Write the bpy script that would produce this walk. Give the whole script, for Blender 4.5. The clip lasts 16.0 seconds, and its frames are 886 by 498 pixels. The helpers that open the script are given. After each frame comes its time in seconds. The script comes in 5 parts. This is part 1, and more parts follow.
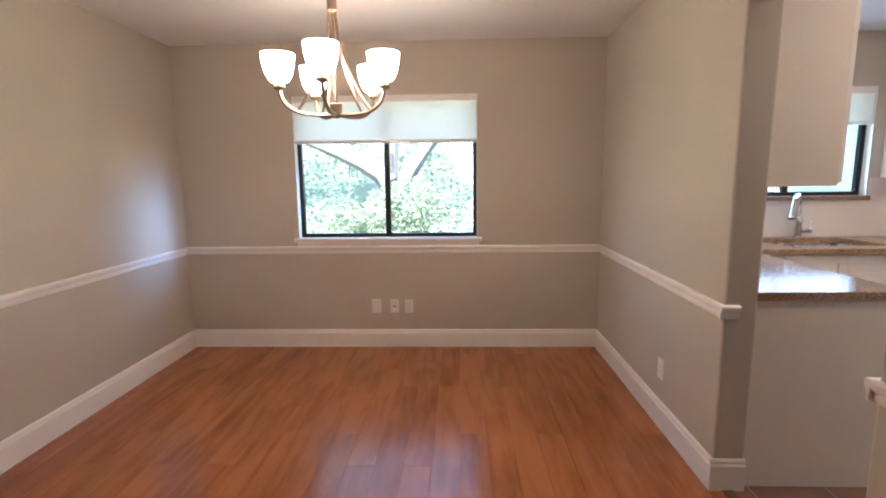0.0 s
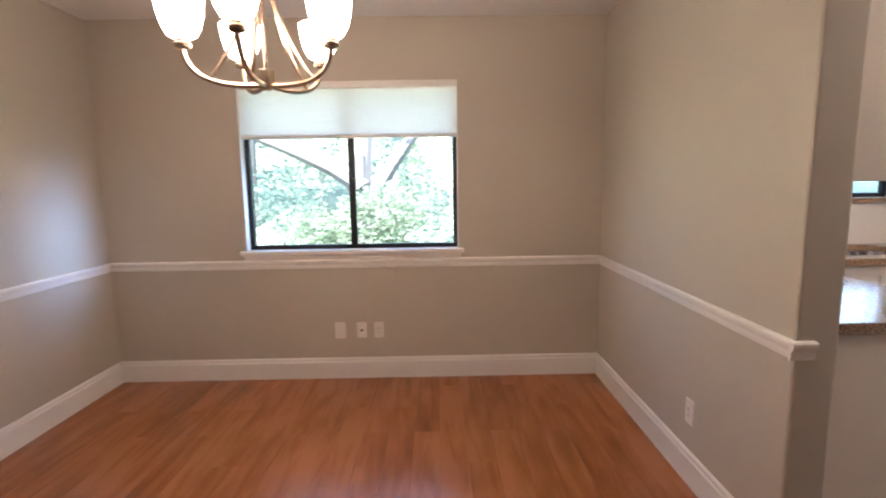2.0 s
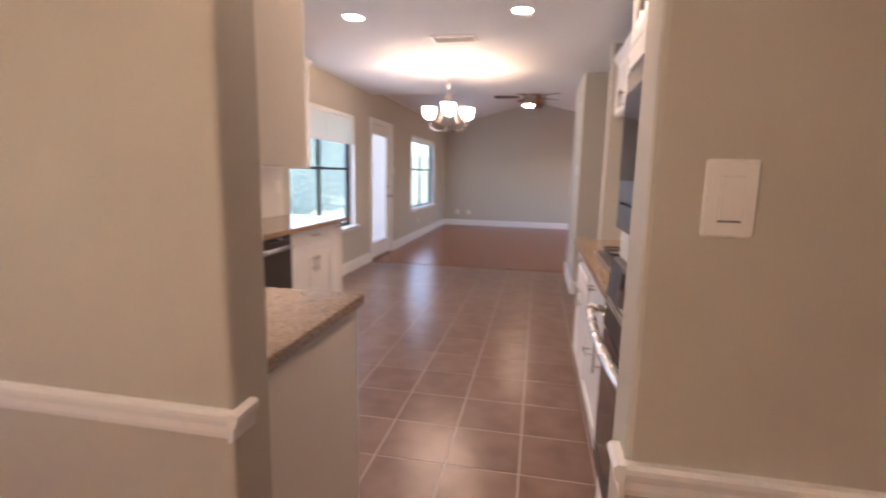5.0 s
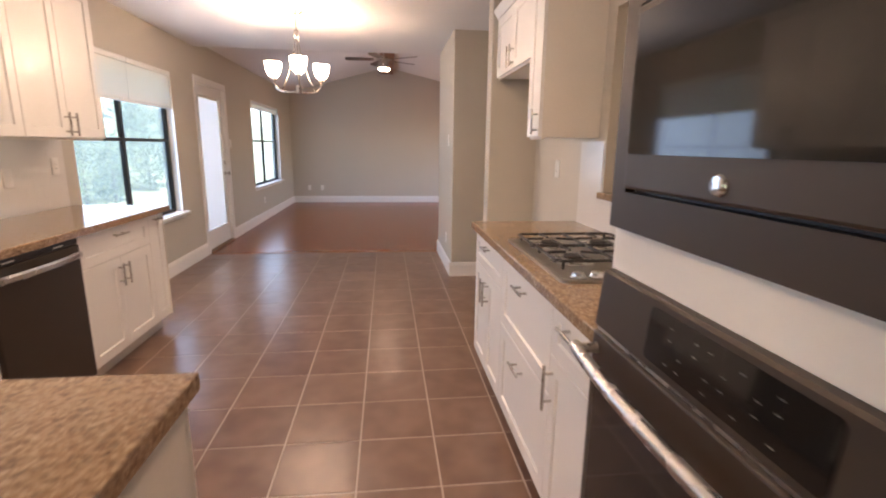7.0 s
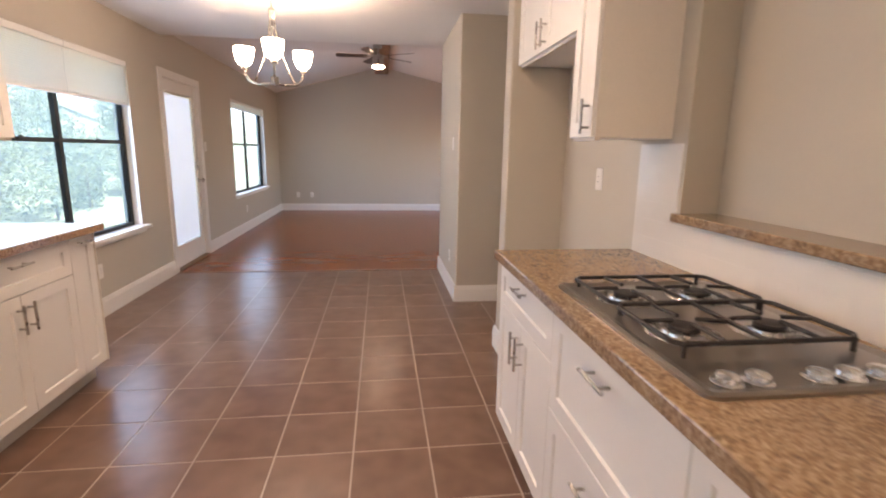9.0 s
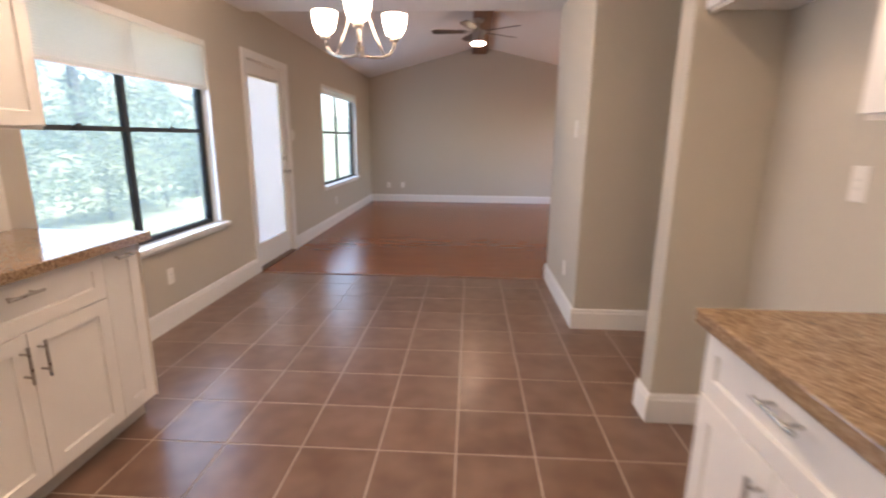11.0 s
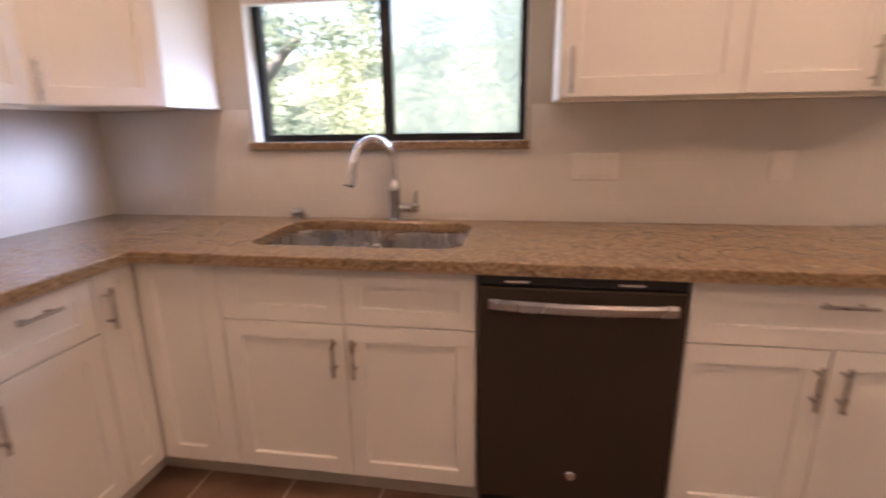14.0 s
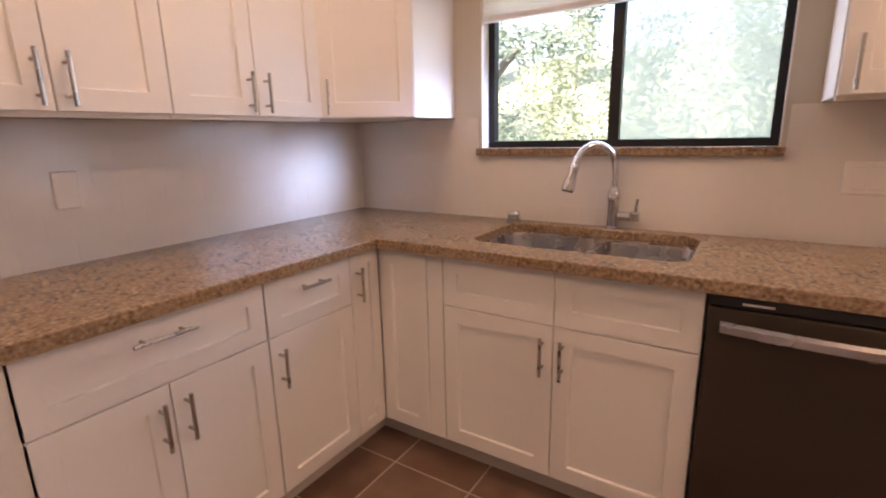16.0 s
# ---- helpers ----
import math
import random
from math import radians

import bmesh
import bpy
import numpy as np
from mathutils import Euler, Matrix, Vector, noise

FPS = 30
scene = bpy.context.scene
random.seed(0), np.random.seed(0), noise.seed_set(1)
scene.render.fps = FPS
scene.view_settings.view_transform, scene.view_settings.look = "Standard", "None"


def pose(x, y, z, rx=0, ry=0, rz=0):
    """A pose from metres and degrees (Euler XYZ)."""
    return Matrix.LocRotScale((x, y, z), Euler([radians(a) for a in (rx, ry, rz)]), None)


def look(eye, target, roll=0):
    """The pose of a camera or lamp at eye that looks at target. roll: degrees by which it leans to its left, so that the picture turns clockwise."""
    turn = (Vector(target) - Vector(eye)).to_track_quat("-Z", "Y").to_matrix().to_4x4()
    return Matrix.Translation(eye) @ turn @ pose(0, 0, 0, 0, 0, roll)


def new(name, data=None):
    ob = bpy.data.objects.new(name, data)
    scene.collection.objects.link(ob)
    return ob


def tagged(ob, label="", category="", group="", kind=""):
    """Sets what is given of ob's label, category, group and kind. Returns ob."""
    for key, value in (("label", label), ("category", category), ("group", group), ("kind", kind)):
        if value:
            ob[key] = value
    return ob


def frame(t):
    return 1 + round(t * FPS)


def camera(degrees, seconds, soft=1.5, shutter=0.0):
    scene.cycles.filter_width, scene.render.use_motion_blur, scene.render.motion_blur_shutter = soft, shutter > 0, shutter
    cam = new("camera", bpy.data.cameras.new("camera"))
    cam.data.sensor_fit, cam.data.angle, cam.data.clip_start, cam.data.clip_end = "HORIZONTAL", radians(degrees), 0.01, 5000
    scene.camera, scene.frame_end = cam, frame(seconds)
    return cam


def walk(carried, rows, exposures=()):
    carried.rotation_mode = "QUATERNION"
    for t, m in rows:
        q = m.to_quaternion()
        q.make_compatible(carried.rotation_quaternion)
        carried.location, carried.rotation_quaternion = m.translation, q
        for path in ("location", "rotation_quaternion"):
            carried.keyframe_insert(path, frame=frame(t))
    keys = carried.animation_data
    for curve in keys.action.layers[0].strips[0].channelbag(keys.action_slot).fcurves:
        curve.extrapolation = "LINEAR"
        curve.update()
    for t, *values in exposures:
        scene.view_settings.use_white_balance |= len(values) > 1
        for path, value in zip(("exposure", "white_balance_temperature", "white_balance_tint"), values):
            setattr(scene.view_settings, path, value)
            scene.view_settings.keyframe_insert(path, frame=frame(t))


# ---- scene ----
cam = camera(85.4, 16.0, soft=2.0, shutter=0.7)
PATH = [
    (0, pose(-1.132, -3.895, 1.421, 81.40, 0.68, 1.96)),
    (0.5, pose(-1.136, -3.826, 1.413, 81.36, 0.64, 1.21)),
    (1, pose(-1.132, -3.695, 1.400, 81.63, 0.52, 0.89)),
    (1.5, pose(-1.070, -3.481, 1.370, 82.27, 0.73, 1.82)),
    (2, pose(-1.131, -3.315, 1.375, 82.22, 0.86, -0.67)),
    (2.5, pose(-1.217, -3.150, 1.387, 81.47, 0.74, -8.00)),
    (3, pose(-1.185, -2.957, 1.366, 80.84, 0.55, -18.97)),
    (3.5, pose(-1.034, -2.755, 1.339, 83.26, 0.09, -33.10)),
    (4, pose(-0.953, -2.699, 1.364, 84.29, 0.24, -49.99)),
    (4.5, pose(-0.889, -2.556, 1.366, 82.95, -1.07, -65.97)),
    (5, pose(-0.825, -2.448, 1.352, 81.01, -1.24, -78.83)),
    (7.5, pose(0.063, -2.209, 1.352, 78.46, -0.77, -97.40)),
    (8, pose(0.245, -2.222, 1.337, 79.03, -0.96, -98.03)),
    (10.5, pose(1.209, -2.159, 1.351, 77.16, -0.78, -91.65)),
    (11, pose(1.443, -2.116, 1.346, 76.97, -0.60, -86.76)),
    (11.5, pose(1.714, -2.051, 1.355, 76.75, -0.49, -75.71)),
    (12, pose(1.876, -1.954, 1.320, 77.64, -0.17, -58.19)),
    (12.5, pose(1.977, -1.897, 1.300, 77.95, -0.16, -38.78)),
    (13, pose(2.040, -1.920, 1.302, 77.38, -0.22, -18.97)),
    (13.5, pose(2.059, -1.958, 1.312, 75.76, 0.39, -3.72)),
    (14, pose(2.029, -1.973, 1.295, 75.58, 0.75, 8.97)),
    (14.5, pose(2.005, -1.988, 1.295, 75.50, 0.85, 18.31)),
    (15, pose(1.987, -2.007, 1.290, 76.09, 0.92, 25.65)),
    (15.5, pose(1.979, -2.025, 1.293, 76.41, 1.00, 29.94)),
    (16, pose(1.981, -2.034, 1.293, 76.78, 1.26, 32.55)),
]
EXPOSURES = [(0, 3.10, 5700, 14), (2, 3.10, 5750, 14), (3, 2.92, 6000, 18), (3.5, 2.87, 6050, 19), (4, 3.04, 6100, 20), (5, 3.05, 6280, 22), (7.5, 3.12, 6700, 18), (11, 3.09, 6700, 17), (12.5, 2.82, 6900, 20), (13.5, 2.58, 7400, 29), (16, 2.56, 7500, 32)]
walk(cam, PATH, EXPOSURES)

# ---- world and sun ----
world = bpy.data.worlds.new("world")
scene.world = world
world.use_nodes = True
wn = world.node_tree.nodes
sky = wn.new("ShaderNodeTexSky")
sky.sky_type, sky.sun_disc = "NISHITA", False
sky.sun_elevation, sky.sun_rotation = radians(58), radians(205)
wn["Background"].inputs[1].default_value = 0.15
world.node_tree.links.new(sky.outputs[0], wn["Background"].inputs[0])
sun = new("sun", bpy.data.lights.new("sun", "SUN"))
sun.data.energy, sun.data.angle, sun.data.color = 5.0, radians(0.5), (1, 0.95, 0.86)
sun.matrix_world = look((0, 0, 0), (0.24 * 0.53, 0.52 * 0.9, -0.85))
# sky light that reaches the room through the dining and sink windows
for eye, aim, watts in (((-1.75, 0.035, 1.33), (-3.4, -0.36, 1.05), 0.15), ((1.45, 0.035, 1.42), (0.14, -0.36, 1.08), 0.25)):
    a = new("sky_light", bpy.data.lights.new("sky_light", "AREA"))
    a.data.size, a.data.energy, a.data.spread, a.data.color = 0.4, watts, radians(34), (0.42, 0.63, 1.0)
    a.matrix_world = look(eye, aim)
# daylight from the sky that enters through the open lower parts of the windows
for x0, x1, z0, z1, watts in ((3.67, 5.37, 0.65, 1.69, 2.6), (0.92, 2.03, 1.26, 1.76, 0.9), (8.43, 10.42, 0.66, 1.93, 2.6)):
    a = new("window_daylight", bpy.data.lights.new("window_daylight", "AREA"))
    a.data.shape, a.data.size, a.data.size_y = "RECTANGLE", x1 - x0, z1 - z0
    a.data.energy, a.data.color = watts, (0.52, 0.71, 1.0)
    a.matrix_world = look(((x0 + x1) / 2, 0.03, (z0 + z1) / 2), ((x0 + x1) / 2, -2.0, (z0 + z1) / 2))
LAMP = (1.0, 0.735, 0.52)          # warm white bulbs
SHADE_GLOW, KITCHEN_SHADE_GLOW, CAN_GLOW, FAN_GLOW = 5.2, 7.2, 30.0, 16.0


# ---- materials ----
def material(name, color, rough=0.5, metal=0.0, vary=0.06, scale=6.0, grain=0.04, grain_scale=90.0, bump=0.0, bump_scale=220.0, coat=0.0, spec=0.5):
    """A painted or plain surface: broad mottling, fine grain, fine relief."""
    m = bpy.data.materials.new(name)
    m.use_nodes = True
    n, l = m.node_tree.nodes, m.node_tree.links
    b = n["Principled BSDF"]
    b.inputs["Metallic"].default_value, b.inputs["Coat Weight"].default_value = metal, coat
    b.inputs["Specular IOR Level"].default_value = spec
    geo = n.new("ShaderNodeNewGeometry")
    broad, fine = n.new("ShaderNodeTexNoise"), n.new("ShaderNodeTexNoise")
    broad.inputs["Scale"].default_value, fine.inputs["Scale"].default_value = scale, grain_scale
    broad.inputs["Detail"].default_value, fine.inputs["Detail"].default_value = 4, 2
    for t in (broad, fine):
        l.new(geo.outputs["Position"], t.inputs["Vector"])
    add = n.new("ShaderNodeMath")
    add.operation = "MULTIPLY_ADD"
    l.new(broad.outputs["Fac"], add.inputs[0])
    add.inputs[1].default_value, add.inputs[2].default_value = 2 * vary, 1 - vary
    add2 = n.new("ShaderNodeMath")
    add2.operation = "MULTIPLY_ADD"
    l.new(fine.outputs["Fac"], add2.inputs[0])
    add2.inputs[1].default_value = 2 * grain
    l.new(add.outputs[0], add2.inputs[2])
    mul = n.new("ShaderNodeVectorMath")
    mul.operation = "SCALE"
    mul.inputs[0].default_value = color
    l.new(add2.outputs[0], mul.inputs["Scale"])
    l.new(mul.outputs[0], b.inputs["Base Color"])
    r = n.new("ShaderNodeMapRange")
    r.inputs["To Min"].default_value, r.inputs["To Max"].default_value = rough * 0.82, min(1, rough * 1.18)
    l.new(broad.outputs["Fac"], r.inputs["Value"])
    l.new(r.outputs[0], b.inputs["Roughness"])
    if bump:
        bn, bt = n.new("ShaderNodeBump"), n.new("ShaderNodeTexNoise")
        bt.inputs["Scale"].default_value, bt.inputs["Detail"].default_value = bump_scale, 3
        bn.inputs["Strength"].default_value, bn.inputs["Distance"].default_value = bump, 0.004
        l.new(geo.outputs["Position"], bt.inputs["Vector"])
        l.new(bt.outputs["Fac"], bn.inputs["Height"])
        l.new(bn.outputs[0], b.inputs["Normal"])
    return m


def glowing(name, color, strength, base=(0.9, 0.88, 0.84)):
    m = material(name, base, 0.35)
    b = m.node_tree.nodes["Principled BSDF"]
    b.inputs["Emission Color"].default_value = (*color, 1)
    b.inputs["Emission Strength"].default_value = strength
    return m


def ramp(n, stops):
    r = n.new("ShaderNodeValToRGB")
    e = r.color_ramp.elements
    while len(e) < len(stops):
        e.new(0.5)
    for el, (p, c) in zip(e, stops):
        el.position, el.color = p, (*c, 1)
    return r


def granite_material():
    m = bpy.data.materials.new("granite")
    m.use_nodes = True
    n, l = m.node_tree.nodes, m.node_tree.links
    b = n["Principled BSDF"]
    geo = n.new("ShaderNodeNewGeometry")
    big, mid, v = n.new("ShaderNodeTexNoise"), n.new("ShaderNodeTexNoise"), n.new("ShaderNodeTexVoronoi")
    big.inputs["Scale"].default_value, mid.inputs["Scale"].default_value, v.inputs["Scale"].default_value = 12, 85, 140
    big.inputs["Detail"].default_value = mid.inputs["Detail"].default_value = 6
    for t in (big, mid, v):
        l.new(geo.outputs["Position"], t.inputs["Vector"])
    c1 = ramp(n, [(0.35, (0.040, 0.026, 0.016)), (0.42, (0.19, 0.115, 0.062)), (0.55, (0.31, 0.205, 0.115)), (0.70, (0.50, 0.39, 0.26))])
    l.new(mid.outputs["Fac"], c1.inputs[0])
    c2 = ramp(n, [(0.0, (0.17, 0.10, 0.054)), (0.4, (0.28, 0.175, 0.095)), (0.85, (0.41, 0.30, 0.185))])
    l.new(v.outputs["Color"], c2.inputs[0])
    mix = n.new("ShaderNodeMix")
    mix.data_type = "RGBA"
    r = n.new("ShaderNodeMapRange")
    r.inputs["From Min"].default_value, r.inputs["From Max"].default_value = 0.35, 0.65
    r.inputs["To Min"].default_value, r.inputs["To Max"].default_value = 0.25, 0.75
    l.new(big.outputs["Fac"], r.inputs["Value"])
    l.new(r.outputs[0], mix.inputs["Factor"])
    l.new(c1.outputs[0], mix.inputs["A"])
    l.new(c2.outputs[0], mix.inputs["B"])
    l.new(mix.outputs["Result"], b.inputs["Base Color"])
    b.inputs["Roughness"].default_value = 0.13
    return m


def wood_material(name, stops, along, rough, width_scale=30.0, random_amount=0.5):
    """Laminate planks: long streaks, darker knots, each plank with its own tone."""
    m = bpy.data.materials.new(name)
    m.use_nodes = True
    n, l = m.node_tree.nodes, m.node_tree.links
    b = n["Principled BSDF"]
    geo, info = n.new("ShaderNodeNewGeometry"), n.new("ShaderNodeObjectInfo")
    shift = n.new("ShaderNodeVectorMath")
    shift.operation = "MULTIPLY_ADD"
    l.new(info.outputs["Random"], shift.inputs[0])
    shift.inputs[1].default_value = (37.0, 91.0, 13.0)
    l.new(geo.outputs["Position"], shift.inputs[2])
    mp = n.new("ShaderNodeMapping")
    mp.inputs["Scale"].default_value = (width_scale, 1.6, 1) if along == "y" else (1.6, width_scale, 1)
    l.new(shift.outputs[0], mp.inputs["Vector"])
    streak = n.new("ShaderNodeTexNoise")
    streak.inputs["Scale"].default_value, streak.inputs["Detail"].default_value, streak.inputs["Distortion"].default_value = 1.0, 7, 0.7
    l.new(mp.outputs[0], streak.inputs["Vector"])
    knots = n.new("ShaderNodeTexNoise")
    mp2 = n.new("ShaderNodeMapping")
    mp2.inputs["Scale"].default_value = (9, 3.0, 1) if along == "y" else (3.0, 9, 1)
    l.new(shift.outputs[0], mp2.inputs["Vector"])
    l.new(mp2.outputs[0], knots.inputs["Vector"])
    knots.inputs["Scale"].default_value, knots.inputs["Detail"].default_value = 1.0, 3
    mixv = n.new("ShaderNodeMath")
    mixv.operation = "MULTIPLY_ADD"
    l.new(knots.outputs["Fac"], mixv.inputs[0])
    mixv.inputs[1].default_value = 0.75
    l.new(streak.outputs["Fac"], mixv.inputs[2])
    tone = n.new("ShaderNodeMath")
    tone.operation = "MULTIPLY_ADD"
    l.new(info.outputs["Random"], tone.inputs[0])
    tone.inputs[1].default_value = 0.16 * random_amount
    l.new(mixv.outputs[0], tone.inputs[2])
    sub = n.new("ShaderNodeMath")
    sub.operation = "SUBTRACT"
    l.new(tone.outputs[0], sub.inputs[0])
    sub.inputs[1].default_value = 0.32
    c = ramp(n, stops)
    l.new(sub.outputs[0], c.inputs[0])
    l.new(c.outputs[0], b.inputs["Base Color"])
    r = n.new("ShaderNodeMapRange")
    r.inputs["To Min"].default_value, r.inputs["To Max"].default_value = rough * 0.97, rough * 1.05
    l.new(streak.outputs["Fac"], r.inputs["Value"])
    l.new(r.outputs[0], b.inputs["Roughness"])
    return m


def tile_material(name, stops, rough, scale=7.0, bump=0.25, own=0.16):
    m = bpy.data.materials.new(name)
    m.use_nodes = True
    n, l = m.node_tree.nodes, m.node_tree.links
    b = n["Principled BSDF"]
    geo, info = n.new("ShaderNodeNewGeometry"), n.new("ShaderNodeObjectInfo")
    shift = n.new("ShaderNodeVectorMath")
    shift.operation = "MULTIPLY_ADD"
    l.new(info.outputs["Random"], shift.inputs[0])
    shift.inputs[1].default_value = (17.0, 53.0, 29.0)
    l.new(geo.outputs["Position"], shift.inputs[2])
    cloud, fine = n.new("ShaderNodeTexNoise"), n.new("ShaderNodeTexNoise")
    cloud.inputs["Scale"].default_value, cloud.inputs["Detail"].default_value = scale, 1.5
    fine.inputs["Scale"].default_value, fine.inputs["Detail"].default_value = 40, 1
    l.new(shift.outputs[0], cloud.inputs["Vector"])
    l.new(shift.outputs[0], fine.inputs["Vector"])
    tone = n.new("ShaderNodeMath")
    tone.operation = "MULTIPLY_ADD"
    l.new(info.outputs["Random"], tone.inputs[0])
    tone.inputs[1].default_value = own
    l.new(cloud.outputs["Fac"], tone.inputs[2])
    sub = n.new("ShaderNodeMath")
    sub.operation = "SUBTRACT"
    l.new(tone.outputs[0], sub.inputs[0])
    sub.inputs[1].default_value = 0.08
    c = ramp(n, stops)
    l.new(sub.outputs[0], c.inputs[0])
    l.new(c.outputs[0], b.inputs["Base Color"])
    r = n.new("ShaderNodeMapRange")
    r.inputs["To Min"].default_value, r.inputs["To Max"].default_value = rough * 0.99, rough * 1.01
    l.new(fine.outputs["Fac"], r.inputs["Value"])
    l.new(r.outputs[0], b.inputs["Roughness"])
    if bump:
        bn = n.new("ShaderNodeBump")
        bn.inputs["Strength"].default_value, bn.inputs["Distance"].default_value = bump, 0.003
        swell = n.new("ShaderNodeTexNoise")
        swell.inputs["Scale"].default_value, swell.inputs["Detail"].default_value = 9.0, 1.0
        l.new(shift.outputs[0], swell.inputs["Vector"])
        l.new(swell.outputs["Fac"], bn.inputs["Height"])
        l.new(bn.outputs[0], b.inputs["Normal"])
    return m


def glass_material():
    m = bpy.data.materials.new("window_glass")
    m.use_nodes = True
    b = m.node_tree.nodes["Principled BSDF"]
    b.inputs["Base Color"].default_value = (0.97, 0.99, 0.98, 1)
    b.inputs["Transmission Weight"].default_value, b.inputs["Roughness"].default_value, b.inputs["IOR"].default_value = 1, 0.0, 1.02
    return m


def fabric_material(name, color, through_light):
    """Thin woven cloth that lets part of the daylight through."""
    m = bpy.data.materials.new(name)
    m.use_nodes = True
    n, l = m.node_tree.nodes, m.node_tree.links
    n.remove(n["Principled BSDF"])
    d, t, mix = n.new("ShaderNodeBsdfDiffuse"), n.new("ShaderNodeBsdfTranslucent"), n.new("ShaderNodeMixShader")
    tex, geo = n.new("ShaderNodeTexNoise"), n.new("ShaderNodeNewGeometry")
    tex.inputs["Scale"].default_value = 120
    l.new(geo.outputs["Position"], tex.inputs["Vector"])
    c = ramp(n, [(0.3, tuple(0.93 * v for v in color)), (0.7, color)])
    l.new(tex.outputs["Fac"], c.inputs[0])
    l.new(c.outputs[0], d.inputs[0])
    l.new(c.outputs[0], t.inputs[0])
    mix.inputs[0].default_value = through_light
    l.new(d.outputs[0], mix.inputs[1])
    l.new(t.outputs[0], mix.inputs[2])
    l.new(mix.outputs[0], n["Material Output"].inputs[0])
    return m


def leaf_material(name, dark, light):
    m = bpy.data.materials.new(name)
    m.use_nodes = True
    n, l = m.node_tree.nodes, m.node_tree.links
    b = n["Principled BSDF"]
    geo = n.new("ShaderNodeNewGeometry")
    c = ramp(n, [(0.0, dark), (1.0, light)])
    l.new(geo.outputs["Random Per Island"], c.inputs[0])
    l.new(c.outputs[0], b.inputs["Base Color"])
    b.inputs["Roughness"].default_value = 0.45
    t, mix = n.new("ShaderNodeBsdfTranslucent"), n.new("ShaderNodeMixShader")
    l.new(c.outputs[0], t.inputs[0])
    mix.inputs[0].default_value = 0.5
    l.new(b.outputs[0], mix.inputs[1])
    l.new(t.outputs[0], mix.inputs[2])
    l.new(mix.outputs[0], n["Material Output"].inputs[0])
    return m


WALL = material("wall_paint", (0.50, 0.455, 0.378), 0.6, vary=0.03, scale=1.5, grain=0.02, bump=0.12, bump_scale=160)
CEIL = material("ceiling_paint", (0.74, 0.73, 0.71), 0.8, vary=0.03, scale=2, bump=0.25, bump_scale=90)
TRIM = material("trim_paint", (0.80, 0.78, 0.74), 0.35, vary=0.02, scale=3, grain=0.01)
CAB = material("cabinet_paint", (0.80, 0.775, 0.73), 0.32, vary=0.025, scale=2.5, grain=0.015)
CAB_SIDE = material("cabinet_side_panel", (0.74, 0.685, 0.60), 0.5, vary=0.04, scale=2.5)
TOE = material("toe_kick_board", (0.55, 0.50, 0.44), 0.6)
GRANITE = granite_material()
NICKEL = material("brushed_nickel", (0.44, 0.41, 0.37), 0.28, 1.0, vary=0.05, scale=20)
BRONZE = material("antique_nickel", (0.34, 0.27, 0.20), 0.3, 1.0, vary=0.06, scale=20)
CHROME = material("polished_chrome", (0.70, 0.71, 0.72), 0.08, 1.0, vary=0.02)
STEEL = material("stainless_steel", (0.56, 0.54, 0.52), 0.27, 1.0, vary=0.03, scale=14)
SLATE = material("slate_steel", (0.050, 0.036, 0.025), 0.44, 0.35, vary=0.06, scale=5)
TRAY = material("brushed_steel_tray", (0.34, 0.31, 0.28), 0.3, 1.0, vary=0.08, scale=14)
KEY_PRINT = material("grey_key_print", (0.13, 0.13, 0.12), 0.5)
BLACKGLASS = material("black_glass", (0.012, 0.011, 0.010), 0.06, 0.0, vary=0.1)
BLACK = material("black_plastic", (0.02, 0.02, 0.02), 0.4)
IRON = material("cast_iron", (0.025, 0.022, 0.020), 0.5, 0.3, bump=0.2)
ALU = material("black_aluminium", (0.02, 0.021, 0.024), 0.4, 0.4)
PLASTIC = material("white_plastic", (0.755, 0.725, 0.675), 0.35)
PLASTIC_EDGE = material("white_plastic_edge", (0.68, 0.65, 0.60), 0.4)
DARK_BRASS = material("threshold_metal", (0.20, 0.13, 0.07), 0.45, 0.7)
BEAMWOOD = wood_material("beam_wood", [(0.2, (0.10, 0.045, 0.022)), (0.6, (0.24, 0.12, 0.06)), (0.9, (0.32, 0.17, 0.09))], "x", 0.55)
BLADE = wood_material("fan_blade_wood", [(0.2, (0.03, 0.018, 0.012)), (0.8, (0.10, 0.06, 0.04))], "x", 0.5)
PLANK = wood_material("cherry_laminate", [(0.15, (0.185, 0.056, 0.016)), (0.36, (0.240, 0.077, 0.022)), (0.58, (0.295, 0.101, 0.029)), (0.82, (0.375, 0.138, 0.042))], "y", 0.21, 16.0, 1.5)
# same laminate in a narrower range of tones, for the far floor
PLANK_LIVING = wood_material("even_cherry_laminate", [(0.1, (0.235, 0.070, 0.019)), (0.5, (0.257, 0.078, 0.022)), (0.9, (0.285, 0.089, 0.026))], "y", 0.25, 16.0, 0.4)
SLATE_TILE = tile_material("floor_tile", [(0.25, (0.148, 0.080, 0.053)), (0.5, (0.190, 0.112, 0.076)), (0.75, (0.230, 0.144, 0.101))], 0.28, bump=0.0)
GROUT = material("tile_grout", (0.45, 0.375, 0.31), 0.9, bump=0.4)
WALL_TILE = tile_material("white_wall_tile", [(0.2, (0.735, 0.70, 0.645)), (0.8, (0.75, 0.715, 0.66))], 0.16, bump=0.03, own=0.02)
WALL_GROUT = material("white_grout", (0.72, 0.69, 0.64), 0.85)
GLASS = glass_material()
